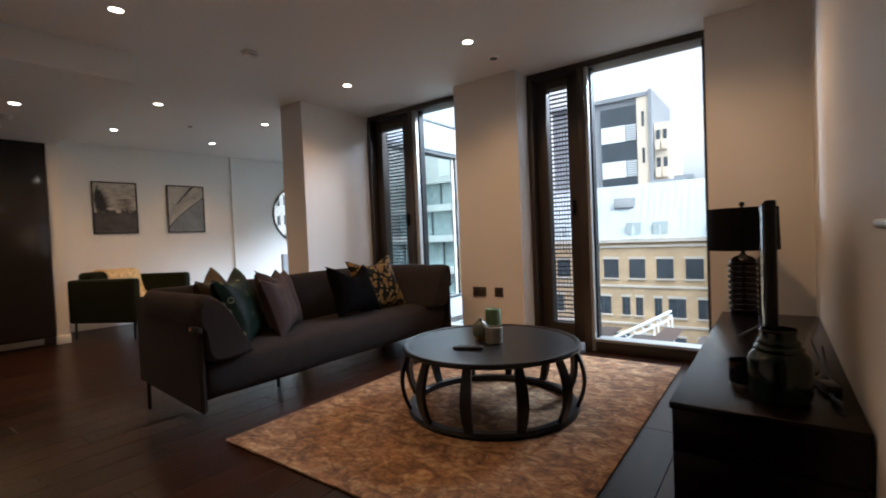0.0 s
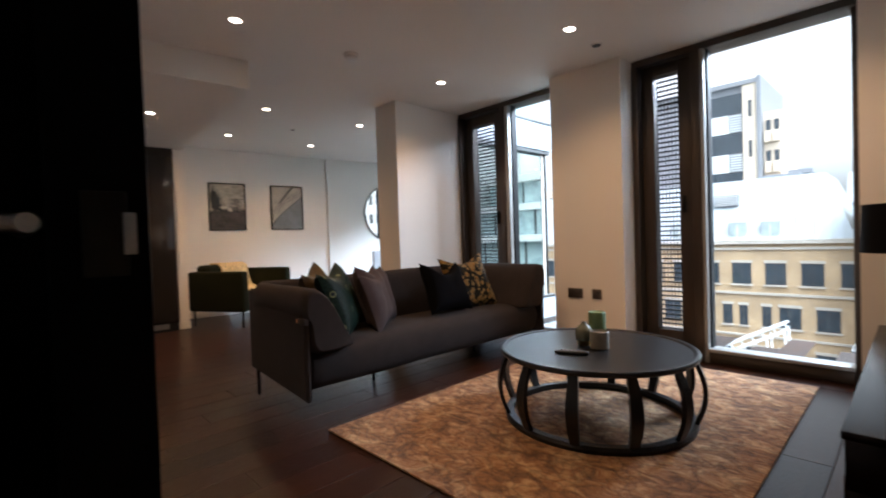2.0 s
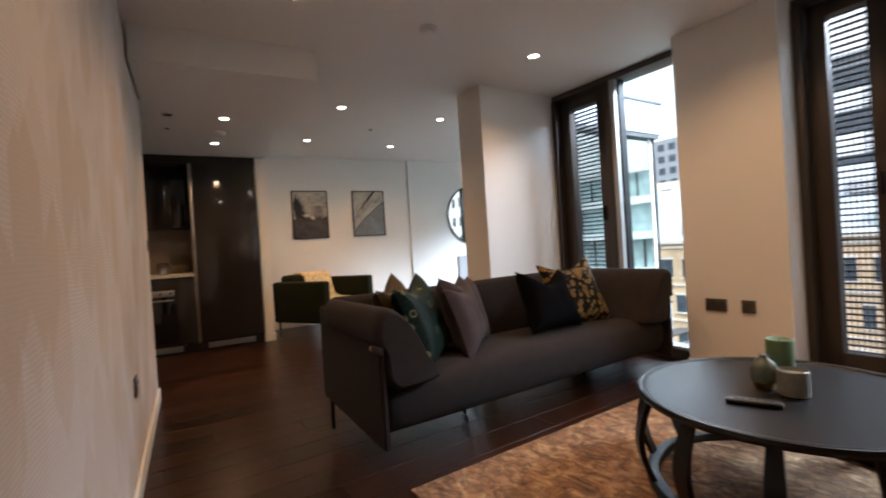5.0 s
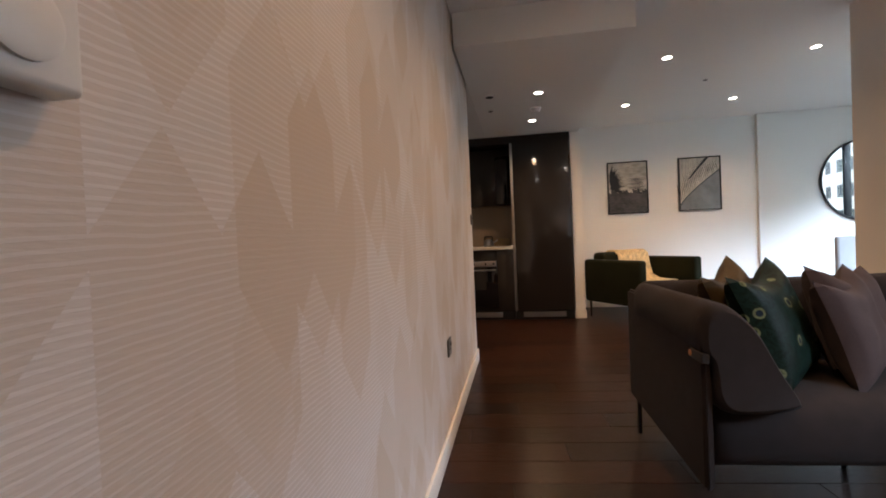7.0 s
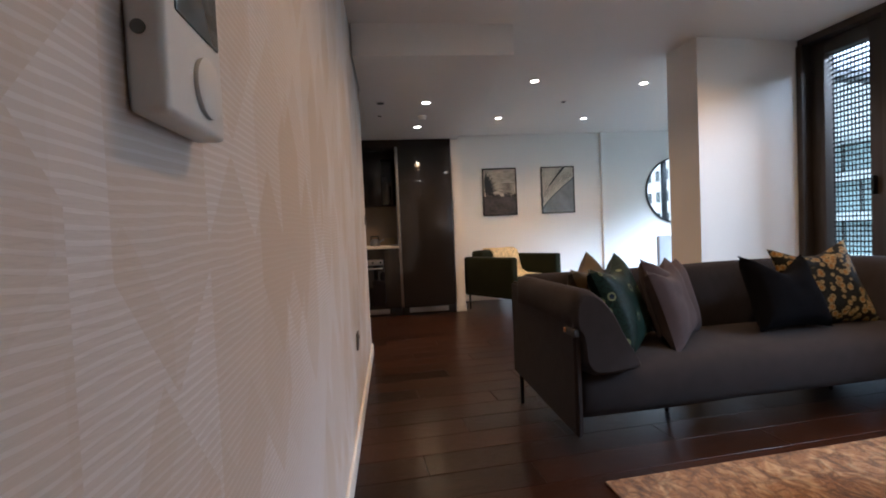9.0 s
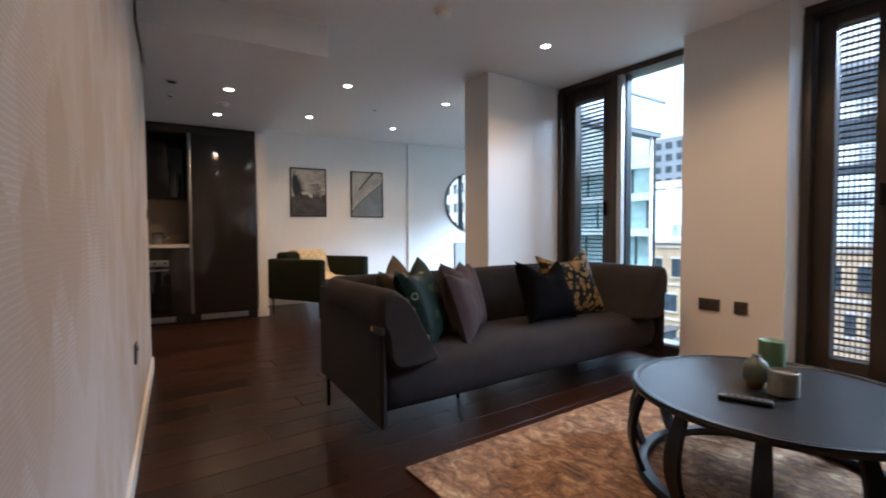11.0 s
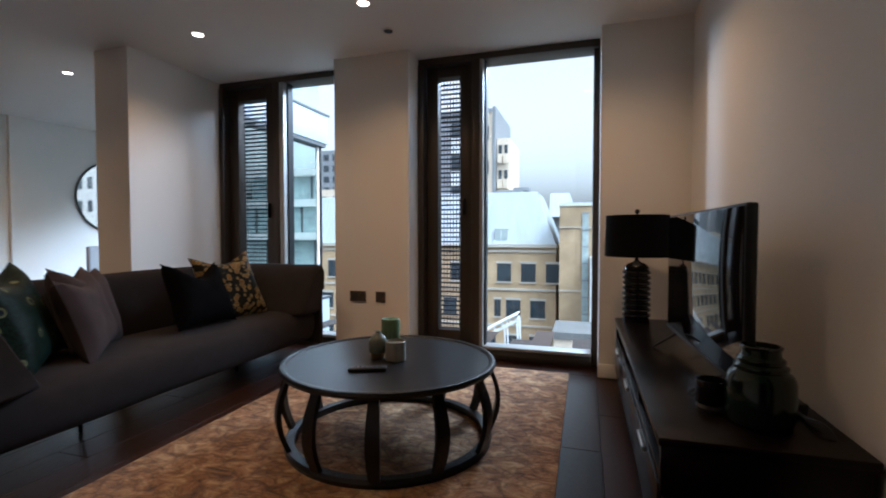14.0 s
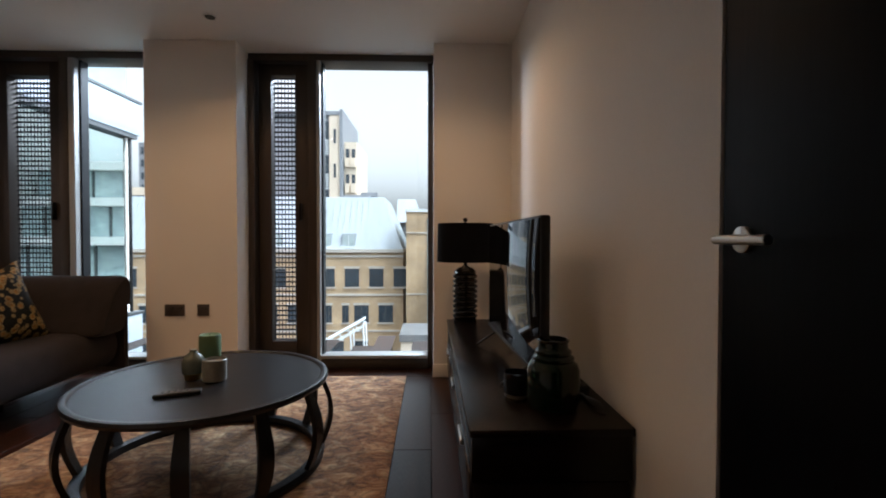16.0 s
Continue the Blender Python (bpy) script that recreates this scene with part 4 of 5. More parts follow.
part("plinth", rbox(-6.62, KX - 0.05, -0.30, 0.298, 0.0, 0.108, 0.001), PLASTIC, k)
part("grille", rbox(KX - 0.05, KX - 0.046, -0.20, 0.14, 0.03, 0.095, 0.001), ALU, k, "aluminium grille")
o = part("oven", rbox(KX - 0.021, KX + 0.002, -0.29, 0.095, 0.17, 0.76, 0.002), DARKGLASS, k, "black glass oven front")
part("handle", rbox(KX + 0.022, KX + 0.036, -0.27, 0.075, 0.63, 0.645, 0.003), STEEL, o, "steel bar handle")
part("control_panel", rbox(KX + 0.002, KX + 0.006, -0.28, 0.085, 0.68, 0.75, 0.001), ALU, o)
for y in (-0.2, -0.05, 0.05):
    part("knob", lathe([(0.014, 0.0), (0.013, 0.016)], 20), PLASTIC, o).matrix_basis = pose(KX + 0.006, y, 0.715, 0, 90, 0)
w = thing("worktop", (0, 0, 0), "pale stone kitchen worktop over the oven", "worktop", base=WEST)
part("slab", rbox(-6.70, KX + 0.02, -1.6, 0.298, 0.890, 0.925, 0.003), WORKTOP, w)
k = thing("base_cabinet", (0, 0, 0), "plain charcoal base cabinet", "cabinet", base=WEST)
part("body", rbox(-6.68, KX, -1.6, -0.302, 0.0, 0.888, 0.002), KITCHEN, k)
structure("splashback", rbox(-6.718, -6.702, -1.6, 0.298, 0.926, 1.46, 0.0), SPLASH, "glossy beige splashback", WEST)
k = thing("wall_cabinet", (0, 0, 0), "charcoal gloss wall cabinet with a dark end section", "cabinet", base=WEST)
part("body", rbox(-6.70, -6.36, -1.0, 0.298, 1.46, 2.20, 0.002), KITCHEN, k)
part("door", rbox(-6.359, -6.34, -0.45, 0.10, 1.462, 2.198, 0.002), KITCHEN, k)
part("extractor_front", rbox(-6.359, -6.325, 0.104, 0.298, 1.48, 2.10, 0.002), DARKGLASS, k, "black glass section")
structure("trim_kitchen", rbox(-6.68, KX - 0.03, -1.0, 1.03, 2.202, KCEIL - 0.002, 0.0), KITCHEN, "dark filler above the cabinets", WEST)
kt = thing("kettle", (-6.32, -0.02, 0.926), "small steel kettle with a black handle", "kettle", base=WEST)
part("body", lathe([(0.062, 0.0), (0.068, 0.01), (0.062, 0.06), (0.04, 0.09), (0.012, 0.10)], 32), STEEL, kt)
bm = bmesh.new()
rod(bm, (0, 0.05, 0.07), (0, 0.05, 0.13), 0.007)
rod(bm, (0, 0.05, 0.13), (0, -0.05, 0.13), 0.008)
rod(bm, (0, -0.05, 0.13), (0, -0.05, 0.07), 0.007)
part("handle", bm, PLASTIC, kt)
bm = bmesh.new()
rod(bm, (0, 0.05, 0.04), (0, 0.12, 0.085), 0.010)
part("spout", bm, STEEL, kt)
cb = thing("bread_board", (-6.55, 0.15, 0.926), "leaning pale chopping board behind the kettle", "board", base=WEST)
part("board", rbox(-0.01, 0.01, -0.10, 0.10, 0.0, 0.10, 0.004), surface("pale wood board", (0.40, 0.27, 0.14), 0.5, vary=0.2, bump=0.0004), cb)


# ---- dining room ----
def armchair():
    a = thing("armchair", (-6.14, 1.83, 0), "boxy moss-green velvet armchair on thin black legs", "armchair", base=WEST, turn=-57)
    # local y is the way it faces, arms at either side
    for x in (0.44, -0.44):
        part("arm", crumple(rbox(x - 0.06, x + 0.06, -0.44, 0.44, 0.20, 0.72, 0.03, 4), 0.003, 5, x), GREENVELVET, a)
    part("seat", crumple(rbox(-0.378, 0.378, -0.34, 0.43, 0.20, 0.43, 0.04, 4), 0.004, 5, 1), GREENVELVET, a)
    part("backrest", crumple(rbox(-0.378, 0.378, -0.43, -0.22, 0.21, 0.80, 0.05, 4), 0.004, 5, 2), GREENVELVET, a)
    for x in (-0.45, 0.45):
        for y in (-0.39, 0.39):
            part("leg", lathe([(0.010, 0.0), (0.014, 0.205)], 12, at=(x, y, 0)), BLACKMETAL, a, "thin black leg")
    t = new("throw_blanket")
    t.matrix_basis = WEST @ pose(-6.14, 1.83, 0, 0, 0, -57)
    tagged(t, "ivory and gold throw draped over the armchair arm and seat", "blanket")
    bm = bmesh.new()
    N = 16
    grid = []
    # draped from the back down on the seat
    line = [(-0.45, 0.62), (-0.445, 0.75), (-0.38, 0.80), (-0.26, 0.80), (-0.19, 0.76), (-0.165, 0.62), (-0.12, 0.48), (-0.02, 0.445), (0.12, 0.44), (0.24, 0.44)]
    for i in range(N + 1):
        row = []
        for q, (y, z) in enumerate(line):
            f = i / N
            w = noise.noise(Vector((f * 5, q * 0.6, 3)))
            row.append(bm.verts.new((-0.33 + f * 0.50 + 0.03 * w, y + 0.02 * w, z + 0.012 + 0.02 * abs(w))))
        grid.append(row)
    for p, r in zip(grid, grid[1:]):
        for q in range(len(line) - 1):
            bm.faces.new((p[q], p[q + 1], r[q + 1], r[q]))
    bmesh.ops.recalc_face_normals(bm, faces=bm.faces)
    bmesh.ops.solidify(bm, geom=bm.faces[:], thickness=0.012)
    part("cloth", bm, GOLDTHROW, t)


armchair()
def blade(bm, root, way, length, width, lift):
    """One narrow leaf blade lying in the picture plane."""
    w = Vector((0, *way)).normalized()
    side = Vector((0, -w.z, w.y))
    p = Vector((lift, *root))
    pts = [p, p + w * length * 0.4 + side * width, p + w * length, p + w * length * 0.4 - side * width]
    bm.faces.new([bm.verts.new(q) for q in pts])


def picture(y, mat, label, kind):
    p = thing("framed_picture", (-6.9495, y, 1.650), label, "picture", "pictures on the dining wall", base=WEST)
    part("print", rbox(0.006, 0.016, -0.25, 0.25, -0.345, 0.345, 0.0), mat, p)
    rng = random.Random(kind)
    bm = bmesh.new()
    if kind == 1:
        # a dark lower half with a ragged top, a fan of blades and a sheaf of level ones
        low = bmesh.new()
        for i in range(16):
            y0, h = -0.25 + i * 0.03125, -0.06 + 0.05 * rng.random()
            low.faces.new([low.verts.new((0.0163, *q)) for q in ((y0, -0.345), (y0 + 0.03125, -0.345), (y0 + 0.03125, h - 0.02), (y0, h))])
        part("dark_ground", low, INKDARK, p)
        for i in range(26):
            a = radians(-25 + i * 4.2)
            blade(bm, (-0.24, 0.0 + i * 0.004), (math.cos(a), math.sin(a)), 0.17 + 0.08 * rng.random(), 0.011, 0.0166 + i * 0.00005)
        for i in range(12):
            a = radians(170 + i * 2)
            blade(bm, (0.249, -0.10 + i * 0.020), (math.cos(a), math.sin(a) * 0.4 + 0.1), 0.20 + 0.1 * rng.random(), 0.006, 0.0180 + i * 0.00005)
    else:
        # a pale leaf over the upper corner, split by dark folds
        leaf = bmesh.new()
        n = 24
        for i in range(n):
            f0, f1 = i / n, (i + 1) / n
            q = [(-0.25 + 0.5 * f, -0.27 + 0.46 * f ** 0.8) for f in (f0, f1)]
            leaf.faces.new([leaf.verts.new((0.0163, *v)) for v in (q[0], q[1], (q[1][0], 0.345), (q[0][0], 0.345))])
            blade(bm, (q[0][0], q[0][1] + 0.005), (-0.12 - 0.25 * f0, 1), min(0.34, 0.33 - q[0][1]) * (0.75 + 0.25 * rng.random()), 0.0045, 0.0166 + i * 0.00005)
            blade(bm, (q[0][0], q[0][1] - 0.012), (0.5, 0.46 * (1.15 - 0.4 * f0)), 0.045, 0.007, 0.0180 + i * 0.00002)
        part("pale_leaf", leaf, LEAFPALE, p)
        for i in range(7):
            blade(bm, (-0.16 + 0.03 * i, 0.05 + 0.04 * i), (0.5, 0.5 - 0.03 * i), 0.16, 0.012, 0.0185 + i * 0.00005)
    part("frond", bm, FROND, p, "dark palm frond printed on the picture")
    for a in ((-0.265, -0.25, -0.36, 0.36), (0.25, 0.265, -0.36, 0.36), (-0.25, 0.25, -0.36, -0.345), (-0.25, 0.25, 0.345, 0.36)):
        part("frame_bar", rbox(0.001, 0.026, *a, r=0.001), BLACKMETAL, p)


FROND = surface("dark frond ink", (0.015, 0.018, 0.022), 0.4, vary=0.3, bump=0)
picture(1.886, PALM_A, "black-framed print of dark palm fronds", 1)
picture(2.81, PALM_B, "black-framed print of a pale arching palm leaf", 2)

m = thing("wall_mirror", (-6.904, 4.755, 1.577), "large round mirror in a thin black frame", "mirror", base=WEST)
part("mirror_glass", lathe([(0.003, 0.012), (0.505, 0.012)], 96, caps=False), MIRROR, m).matrix_basis = pose(0, 0, 0, 0, 90, 0)
part("frame", lathe([(0.505, 0.0), (0.525, 0.0), (0.525, 0.024), (0.505, 0.024), (0.505, 0.0)], 96, caps=False), BLACKMETAL, m).matrix_basis = pose(0, 0, 0, 0, 90, 0)

dc = thing("dining_chair", (-5.45, 3.88, 0), "pale grey upholstered dining chair with black legs", "chair", base=WEST, turn=-60)
part("seat", rbox(-0.23, 0.23, -0.22, 0.22, 0.42, 0.49, 0.025, 3), GREYCLOTH, dc)
part("backrest", rbox(-0.22, 0.22, -0.25, -0.20, 0.47, 0.90, 0.022, 3), GREYCLOTH, dc)
for x in (-0.19, 0.19):
    for y in (-0.19, 0.19):
        part("leg", lathe([(0.009, 0.0), (0.014, 0.425)], 12, at=(x, y, 0)), BLACKMETAL, dc)


# ---- outside ----
def brick_material():
    m, n, k, b = nodes_of("yellow brick")
    tc, mp, br = n.new("ShaderNodeTexCoord"), n.new("ShaderNodeMapping"), n.new("ShaderNodeTexBrick")
    mp.inputs["Rotation"].default_value = (radians(90), 0, 0)
    k.new(tc.outputs["Object"], mp.inputs[0]), k.new(mp.outputs[0], br.inputs["Vector"])
    br.inputs["Scale"].default_value = 1.0
    br.inputs["Brick Width"].default_value, br.inputs["Row Height"].default_value, br.inputs["Mortar Size"].default_value = 0.225, 0.075, 0.01
    br.inputs["Color1"].default_value, br.inputs["Color2"].default_value, br.inputs["Mortar"].default_value = (0.52, 0.37, 0.20, 1), (0.42, 0.29, 0.155, 1), (0.47, 0.40, 0.32, 1)
    big = n.new("ShaderNodeTexNoise")
    big.inputs["Scale"].default_value = 0.5
    big.inputs["Detail"].default_value = 5
    k.new(tc.outputs["Object"], big.inputs["Vector"])
    mr = n.new("ShaderNodeMapRange")
    mr.inputs["From Min"].default_value, mr.inputs["From Max"].default_value = 0.3, 0.7
    mr.inputs["To Min"].default_value, mr.inputs["To Max"].default_value = 0.8, 1.2
    k.new(big.outputs[0], mr.inputs["Value"])
    mx = n.new("ShaderNodeMix")
    mx.data_type, mx.blend_type = 'RGBA', 'MULTIPLY'
    mx.inputs["Factor"].default_value = 1
    k.new(br.outputs[0], mx.inputs[6]), k.new(mr.outputs[0], mx.inputs[7]), k.new(mx.outputs[2], b.inputs["Base Color"])
    b.inputs["Roughness"].default_value = 0.9
    return m


BRICK = brick_material()
STONE = surface("string course stone", (0.50, 0.47, 0.42), 0.85, vary=0.15, scale=0.6, grain=8, bump=0.004)
ZINC = surface("zinc roof sheet", (0.40, 0.45, 0.49), 0.55, 0.1, vary=0.12, scale=0.5, grain=3, bump=0.003, stretch=(3, 1, 0.3))
DARKPANE = surface("dark window glass", (0.05, 0.065, 0.08), 0.08, vary=0.35, scale=0.7, grain=2, bump=0)
PALEPANE = surface("pale window glass", (0.42, 0.50, 0.51), 0.1, vary=0.3, scale=0.7, grain=2, bump=0)
CREAM = surface("cream cladding", (0.72, 0.62, 0.50), 0.7, vary=0.08, scale=0.4, grain=4, bump=0.002)
WHITECLAD = surface("white cladding", (0.72, 0.76, 0.78), 0.4, vary=0.05, scale=0.5, grain=4, bump=0.001)
RENDER = surface("white render", (0.80, 0.79, 0.77), 0.8, vary=0.06, scale=0.4, grain=4, bump=0.002)
GREYCLAD = surface("grey cladding", (0.26, 0.275, 0.30), 0.6, vary=0.12, scale=0.4, grain=4, bump=0.002)
FRAMEDARK = surface("dark window frame", (0.06, 0.062, 0.066), 0.5, vary=0.1, bump=0)
ROOFGREY = surface("flat roof felt", (0.17, 0.175, 0.18), 0.9, vary=0.2, scale=0.6, grain=6, bump=0.004)
ASPHALT = surface("street asphalt", (0.05, 0.05, 0.052), 0.9, vary=0.25, scale=0.3, grain=6, bump=0.01)
STREET = -17.0

bm = bmesh.new()
box(bm, -3000, 3000, 8, 4000, STREET - 1, STREET)
structure("ground", bm, ASPHALT, "distant street level between the buildings")


def window_in(parent, x0, x1, z0, z1, y, pane=None, sill=True):
    """A window set back in a facade: reveal frame, glass and a stone sill."""
    w = part("window", rbox(x0, x1, y - 0.02, y + 0.10, z0, z1, 0), FRAMEDARK, parent)
    part("pane", rbox(x0 + 0.08, x1 - 0.08, y - 0.045, y - 0.02, z0 + 0.08, z1 - 0.08, 0), pane or DARKPANE, w)
    part("mullion", rbox((x0 + x1) / 2 - 0.03, (x0 + x1) / 2 + 0.03, y - 0.06, y - 0.045, z0 + 0.06, z1 - 0.06, 0), FRAMEDARK, w)
    if sill:
        part("sill", rbox(x0 - 0.08, x1 + 0.08, y - 0.16, y - 0.021, z0 - 0.12, z0 - 0.002, 0), STONE, w)
        part("lintel", rbox(x0 - 0.06, x1 + 0.06, y - 0.07, y - 0.021, z1 + 0.002, z1 + 0.20, 0), STONE, w)


b = thing("brick_building", (-0.22, 0, STREET - 0.18), "yellow brick office building with a pale metal mansard roof", "building")
U = -STREET
bm = bmesh.new()
box(bm, -34, -2.66, 40, 54, 0, U + 0.12)
part("wall", bm, BRICK, b)
for z0, z1, d in ((0.12, 0.40, 0.25), (-0.30, -0.12, 0.10), (-3.62, -3.45, 0.12), (-6.75, -6.6, 0.12)):
    bm = bmesh.new()
    box(bm, -34.1, -2.62, 40 - d, 40.3 if z0 < 0.1 else 40.6, z0 + U, z1 + U)
    part("string_course", bm, STONE, b)
xs = [-2.25 - 2.1 * i - 1.24 for i in range(14)]
for i, x in enumerate(xs):
    window_in(b, x, x + 1.25, -2.86 + U, -1.28 + U, 40)
for x, w in ((-4.79, 1.27), (-6.88, 1.26), (-7.92, 0.58), (-9.35, 0.56), (-10.45, 0.66), (-12.6, 1.25), (-14.7, 1.25), (-16.8, 1.25), (-18.9, 1.25), (-21.0, 1.25), (-23.1, 1.25), (-25.2, 1.25), (-27.3, 1.25)):
    window_in(b, x, x + w, -5.95 + U, -4.45 + U, 40)
for x in (-4.85, -6.95, -9.05, -11.15, -13.2, -16.8, -18.9, -21, -23.1, -25.2):
    window_in(b, x, x + 1.27, -9.1 + U, -7.55 + U, 40)
# mansard roof with standing seams and a hipped end
bm = bmesh.new()
P = [(-34, 40.1, 0.41), (-2.70, 40.1, 0.41), (-4.56, 43.0, 5.15), (-34, 43.0, 5.15), (-2.70, 53, 0.41), (-4.56, 50.5, 5.15), (-34, 50.5, 5.15), (-34, 53, 0.41)]
vs = [bm.verts.new((x, y, z + U)) for x, y, z in P]
for f in ((0, 1, 2, 3), (1, 4, 5, 2), (4, 7, 6, 5), (3, 2, 5, 6), (0, 3, 6, 7)):
    bm.faces.new([vs[i] for i in f])
roof = part("roof", bm, ZINC, b, "pale zinc mansard with standing seams")
bm = bmesh.new()
x = -33.5
while x < -2.9:
    top = min(1.0, (-2.70 - x) / 1.86) if x > -4.56 else 1.0
    p, q = Vector((x, 40.07, 0.42 + U)), Vector((x, 40.07 + 2.9 * top, 0.42 + 4.74 * top + U))
    vs = box(bm, -0.02, 0.02, -0.035, 0.01, 0, (q - p).length)
    bmesh.ops.transform(bm, matrix=Matrix.Translation(p) @ Matrix.Rotation(-math.atan2(2.9, 4.74), 4, 'X'), verts=vs)
    x += 0.52
part("seam", bm, ZINC, roof)
for x in (-10.04, -7.97, -14.2, -16.3, -20.4, -22.5):
    dm = part("dormer", rbox(x, x + 1.16, 40.3, 41.6, 0.45 + U, 1.75 + U, 0), ZINC, b)
    part("pane", rbox(x + 0.1, x + 1.06, 40.26, 40.3, 0.55 + U, 1.6 + U, 0), PALEPANE, dm)
    part("mullion", rbox(x + 0.54, x + 0.60, 40.24, 40.26, 0.55 + U, 1.6 + U, 0), WHITECLAD, dm)
lv = part("roof_louvre", rbox(-11.3, -9.7, 41.55, 42.2, 3.1 + U, 3.95 + U, 0), GREYCLAD, b)
for i in range(6):
    part("slat", rbox(-11.25, -9.75, 41.48, 41.55, 3.16 + i * 0.13 + U, 3.22 + i * 0.13 + U, 0), WHITECLAD, lv)
bm = bmesh.new()
for x0, x1, y0, y1, z0, z1 in ((-9.0, -6.2, 45, 48, 5.16, 5.55), (-7.2, -5.6, 46, 47, 5.56, 5.9)):
    box(bm, x0, x1, y0, y1, z0 + U, z1 + U)
part("roof_plant", bm, GREYCLAD, roof)

b = thing("stair_tower", (-0.22, 0, STREET - 0.18), "yellow brick stair tower with a tall glass strip", "building")
part("wall", rbox(-2.28, 0.66, 38, 46, 0, 3.5 + U, 0), BRICK, b)
part("parapet", rbox(-2.34, 0.72, 37.9, 46.1, 3.502 + U, 3.75 + U, 0), WHITECLAD, b)
part("glass_strip", rbox(-0.55, -0.06, 37.9, 38.1, -6.4 + U, 2.95 + U, 0), PALEPANE, b)
for i in range(8):
    part("transom", rbox(-0.58, -0.03, 37.86, 37.899, 2.9 - i * 1.33 + U, 2.98 - i * 1.33 + U, 0), GREYCLAD, b)
for z in (1.75, -3.3):
    part("string_course", rbox(-2.30, 0.68, 37.92, 37.999, z + U, z + 0.1 + U, 0), STONE, b)
b = thing("white_block", (-0.22, 0, STREET - 0.18), "low white clad block beside the stair tower", "building")
part("wall", rbox(0.05, 9, 36, 37.8, 0, -0.45 + U, 0), WHITECLAD, b)
for i in range(5):
    for r in range(4):
        window_in(b, 0.75 + i * 1.6, 1.75 + i * 1.6, -3.2 - r * 2.6 + U, -1.3 - r * 2.6 + U, 36, sill=False)
b = thing("glass_block", (-0.22, 0, STREET - 0.18), "far pale glass office block", "building")
part("wall", rbox(0.7, 14, 48, 60, 0, 6.0 + U, 0), PALEPANE, b)
for i in range(7):
    part("floor_band", rbox(0.65, 14.05, 47.9, 48, 5.5 - i * 1.1 + U, 5.75 - i * 1.1 + U, 0), WHITECLAD, b)
b = thing("low_roof", (-0.22, 0, STREET - 0.18), "low grey flat-roofed building across the street", "building")
part("wall", rbox(-2.2, 1.0, 30, 34, 0, -5.4 + U, 0), CREAM, b)
part("parapet", rbox(-2.3, 1.1, 29.9, 34.1, -5.399 + U, -4.95 + U, 0), ROOFGREY, b)
b = thing("rear_roof", (-0.22, 0, STREET - 0.18), "grey roof behind the brick building", "building")
part("wall", rbox(-6, 3, 56, 66, 0, 3.3 + U, 0), ROOFGREY, b)
bm = bmesh.new()
vs = [bm.verts.new((x, y, z + U)) for x, y, z in ((-4.4, 55.5, 3.31), (-1.0, 55.5, 3.31), (-2.2, 58, 6.3), (-4.4, 58, 6.3), (-1.0, 62, 3.31), (-4.4, 62, 3.31))]
for f in ((0, 1, 2, 3), (1, 4, 2), (3, 2, 4, 5), (0, 3, 5)):
    bm.faces.new([vs[i] for i in f])
part("roof", bm, ZINC, b)

b = thing("apartment_tower", (-0.22, 0, STREET - 0.18), "slim tower of cream panels, dark frames and glazed bays", "building")
T = U
part("wall", rbox(-24, -12.9, 60, 72, 0, 17.2 + T, 0), GREYCLAD, b)
part("roof", rbox(-24.3, -11.9, 59.6, 72.3, 17.21 + T, 17.7 + T, 0), GREYCLAD, b)
part("side_panel", rbox(-13.3, -12.0, 59.7, 72, 0, 17.2 + T, 0), CREAM, b)
part("fin", rbox(-11.95, -11.55, 59.5, 72, 0, 17.9 + T, 0), GREYCLAD, b)
for i in range(5):
    z = 14.2 - i * 4.4 + T
    part("bay_glass", rbox(-17.6, -13.4, 59.8, 59.99, z, z + 2.2, 0), DARKPANE, b)
    part("white_panel", rbox(-17.6, -14.7, 59.75, 59.99, z - 2.1, z - 0.06, 0), WHITECLAD, b)
    lv = part("louvre", rbox(-14.6, -13.4, 59.8, 59.99, z - 2.1, z - 0.06, 0), GREYCLAD, b)
    for q in range(7):
        part("slat", rbox(-14.58, -13.42, 59.72, 59.8, z - 2.0 + q * 0.28, z - 1.88 + q * 0.28, 0), WHITECLAD, lv)
    part("slit_window", rbox(-12.75, -12.45, 59.66, 59.7, z - 0.6, z + 1.2, 0), DARKPANE, b)
part("rear_block", rbox(-11.5, -9.9, 60.4, 70, 0, 13.9 + T, 0), CREAM, b)
for i in range(4):
    z = 10.6 - i * 3.3 + T
    for x in (-11.35, -10.6):
        bal = part("balcony", rbox(x, x + 0.55, 59.9, 60.39, z, z + 1.2, 0), CREAM, b)
        part("pane", rbox(x + 0.06, x + 0.5, 60.30, 60.398, z + 1.21, z + 2.4, 0), DARKPANE, b)

for x0, x1, y0, y1, z1, mat in ((-52, -36, 70, 85, 9, CREAM), (-75, -60, 120, 140, 26, GREYCLAD), (-46, -38, 44, 60, 3.0, ZINC)):
    b = thing("far_building", (-0.22, 0, STREET - 0.18), "far city building in flat daylight", "building")
    part("wall", rbox(x0, x1, y0, y1, 0, z1 + U, 0), mat, b)
    for i in range(5):
        for r in range(4):
            a = x0 + (x1 - x0) * (i + 0.2) / 5
            part("window", rbox(a, a + (x1 - x0) * 0.12, y0 - 0.05, y0, z1 - 3.0 - r * 3.2 + U, z1 - 1.2 - r * 3.2 + U, 0), DARKPANE, b)
b = thing("white_building", (-0.22, 0, STREET - 0.18), "white rendered building with rows of sash windows", "building")
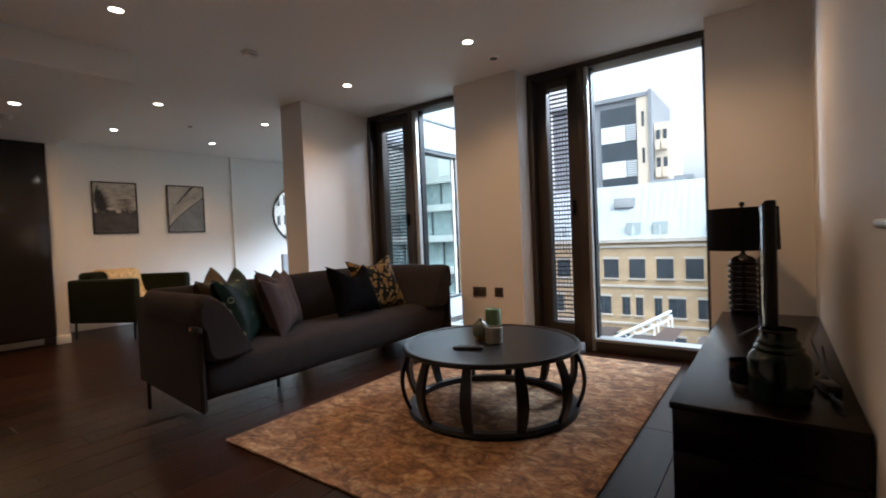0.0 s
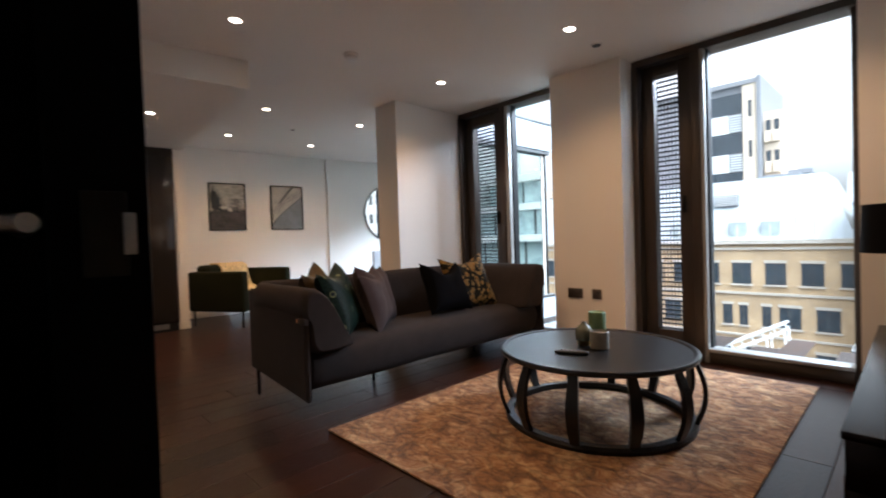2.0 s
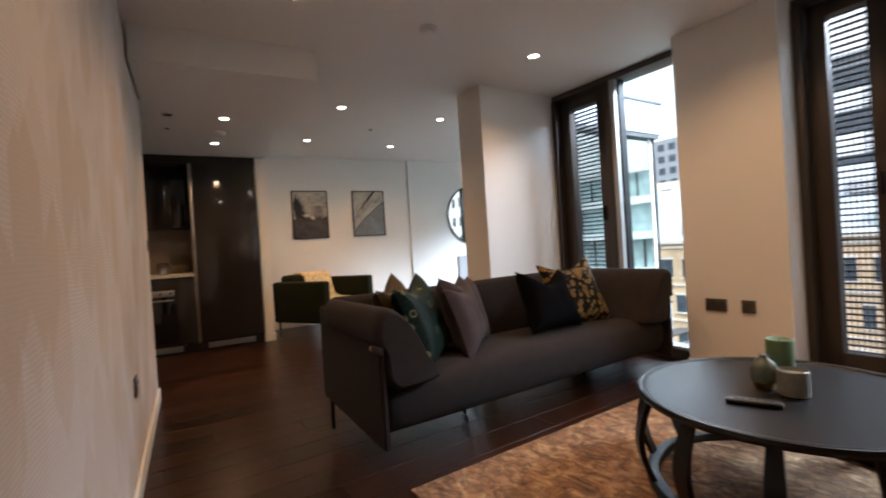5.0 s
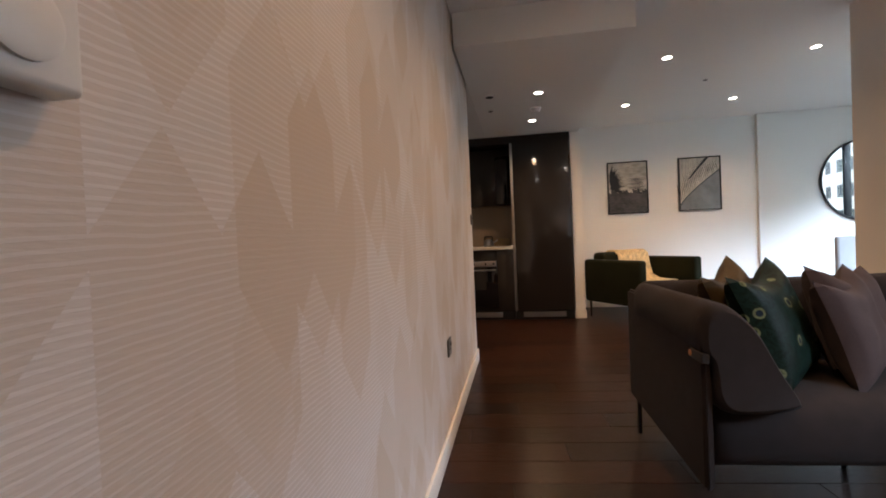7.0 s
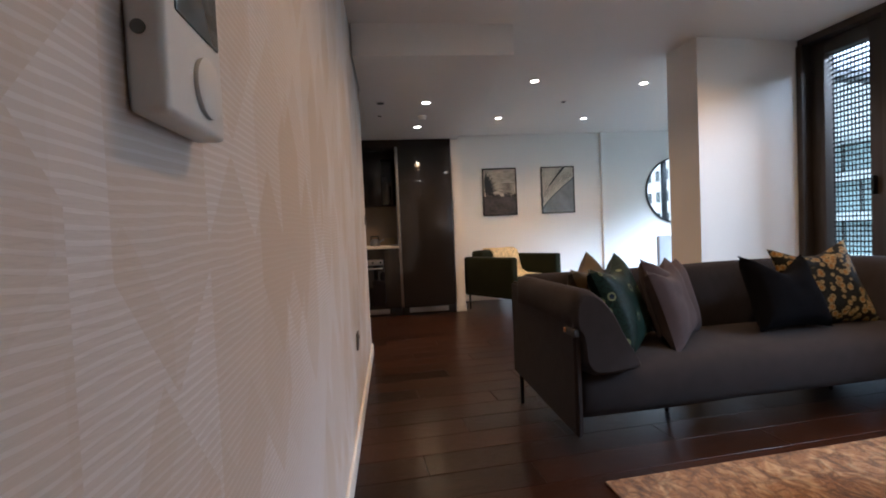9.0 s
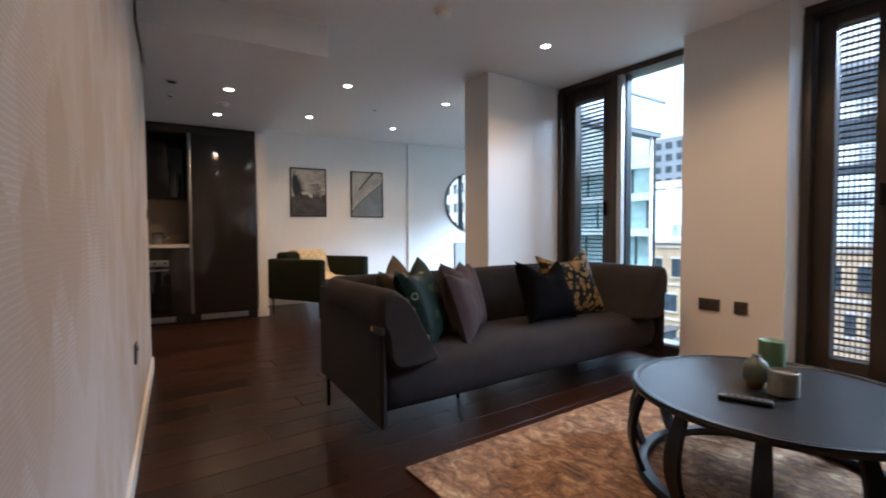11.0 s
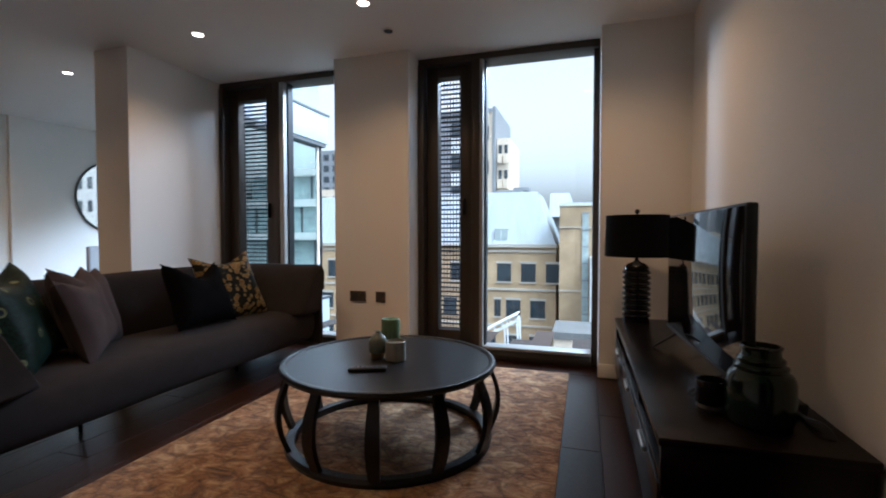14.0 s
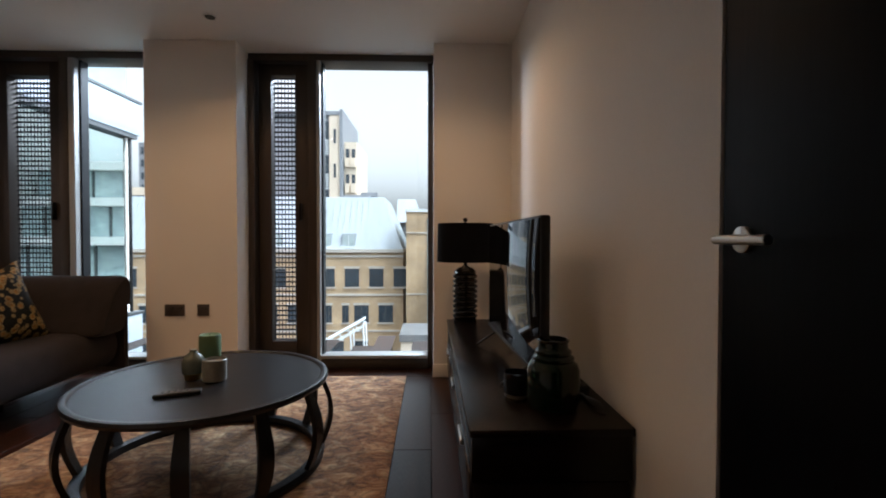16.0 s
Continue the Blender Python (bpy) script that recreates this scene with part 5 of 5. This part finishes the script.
part("wall", rbox(24, 60, 30, 44, 0, 14 + U, 0), RENDER, b)
for i in range(17):
    for r in range(7):
        window_in(b, 25.0 + i * 2.05, 25.95 + i * 2.05, 11.6 - r * 2.6 + U, 12.9 - r * 2.6 + U, 30, sill=False)

b = thing("terraced_block", (-0.22, 0, STREET - 0.18), "stepped apartment block with glass balconies and pale floor bands", "building")
for i in range(8):
    z, back = -16.0 + i * 2.9 + U, 34 + max(0, i - 5) * 1.6
    part("glazing", rbox(11, 23, back, 50, z, z + 2.3, 0), PALEPANE, b)
    part("floor_band", rbox(10.6, 23.2, back - 0.8, 50, z + 2.301, z + 2.899, 0), RENDER, b)
    for q in range(5):
        part("mullion", rbox(11.5 + q * 2.4, 11.7 + q * 2.4, back - 0.06, back - 0.001, z, z + 2.3, 0), FRAMEDARK, b)

# window cleaning gantry on the roof below
g = thing("roof_gantry", (0, 0, STREET), "white metal roof gantry with ladder rungs", "gantry")
part("terrace", rbox(-6.0, -1.2, 8.2, 14.5, 0, -3.6 + U, 0), ROOFGREY, g)
a, e = Vector((-3.9, 12.2, -1.98 + U)), Vector((-2.25, 12.2, -1.05 + U))
for dy in (0, 0.45):
    bm = bmesh.new()
    rod(bm, a + Vector((0, dy, 0)), e + Vector((0, dy, 0)), 0.026, 8)
    rod(bm, a + Vector((0, dy, -0.18)), e + Vector((0, dy, -0.18)), 0.018, 8)
    part("rail", bm, WHITECLAD, g)
for i in range(9):
    p = a.lerp(e, i / 8)
    bm = bmesh.new()
    rod(bm, p, p + Vector((0, 0.45, 0)), 0.012, 6)
    rod(bm, p, p + Vector((0.1, 0, -0.18)), 0.015, 6)
    part("rung", bm, WHITECLAD, g)
for q in (e, a.lerp(e, 0.8)):
    for dy in (0, 0.45):
        bm = bmesh.new()
        rod(bm, q + Vector((0, dy, -0.1)), (q.x + 0.12, 12.2 + dy, -3.6 + U), 0.02, 8)
        part("strut", bm, WHITECLAD, g)

BAYCLAD = surface("pale grey panel metal", (0.36, 0.40, 0.45), 0.45, vary=0.05, scale=0.8, grain=6, bump=0.0006)
UPPERPANE = surface("reflecting upper glass", (0.30, 0.36, 0.38), 0.06, vary=0.2, scale=1.5, grain=3, bump=0)
# spandrel bands and upper glazing on the dining bay outside
b = thing("bay_facade", (0, 0, 0), "white metal spandrel bands on the projecting bay", "facade")
b["kind"] = "structure"
for z0, z1 in ((2.335, 2.73), (-0.45, 0.115), (5.3, 5.75)):
    part("spandrel", rbox(-4.215, -4.14, 4.30, 6.16, z0, z1, 0.004), BAYCLAD, b)
    part("spandrel", rbox(-7.6, -4.216, 6.08, 6.16, z0, z1, 0.004), BAYCLAD, b)
    part("drip_edge", rbox(-4.235, -4.125, 4.30, 6.18, z1 + 0.001, z1 + 0.03, 0), FRAMEDARK, b)
    part("shadow_gap", rbox(-4.235, -4.155, 4.30, 6.12, z0 - 0.05, z0 - 0.001, 0), FRAMEDARK, b)
for y0, y1 in ((4.34, 5.20), (5.23, 6.05)):
    part("upper_pane", rbox(-4.30, -4.24, y0, y1, 2.76, 5.24, 0), UPPERPANE, b)
part("corner_post", rbox(-4.25, -4.20, 6.04, 6.08, 0.15, 2.28, 0.002), BLACKMETAL, b)
for y0, y1, mat in ((4.255, 4.396, FRAMEDARK),):
    part("cover_panel", rbox(-4.219, -4.205, y0, y1, 0.15, 2.28, 0.002), mat, b)


# ---- floor planks ----
def planks():
    width, gap = 0.19, 0.0025
    meshes = {}
    for length in (1.22,):
        bm = bmesh.new()
        box(bm, gap / 2, width - gap / 2, gap / 2, length - gap / 2, -0.008, 0.0)
        bmesh.ops.bevel(bm, geom=[e for e in bm.edges if all(v.co.z > -0.001 for v in e.verts)], offset=0.0012, segments=1, affect='EDGES')
        meshes[length] = mesh_of("plank", bm, PLANK, False)
    i = 0
    x = -7.9
    while x < 0.08:
        y = -1.9 + (i * 0.47) % 1.22 - 1.22
        top = 5.9 if x < -4.5 else 4.06
        while y < top:
            if y < -2.1:
                y += 1.22
                continue
            ob = new("plank", meshes[1.22])
            ob.parent = FLOOR
            ob.location = (x, y, 0)
            y += 1.22
        x += width
        i += 1


planks()
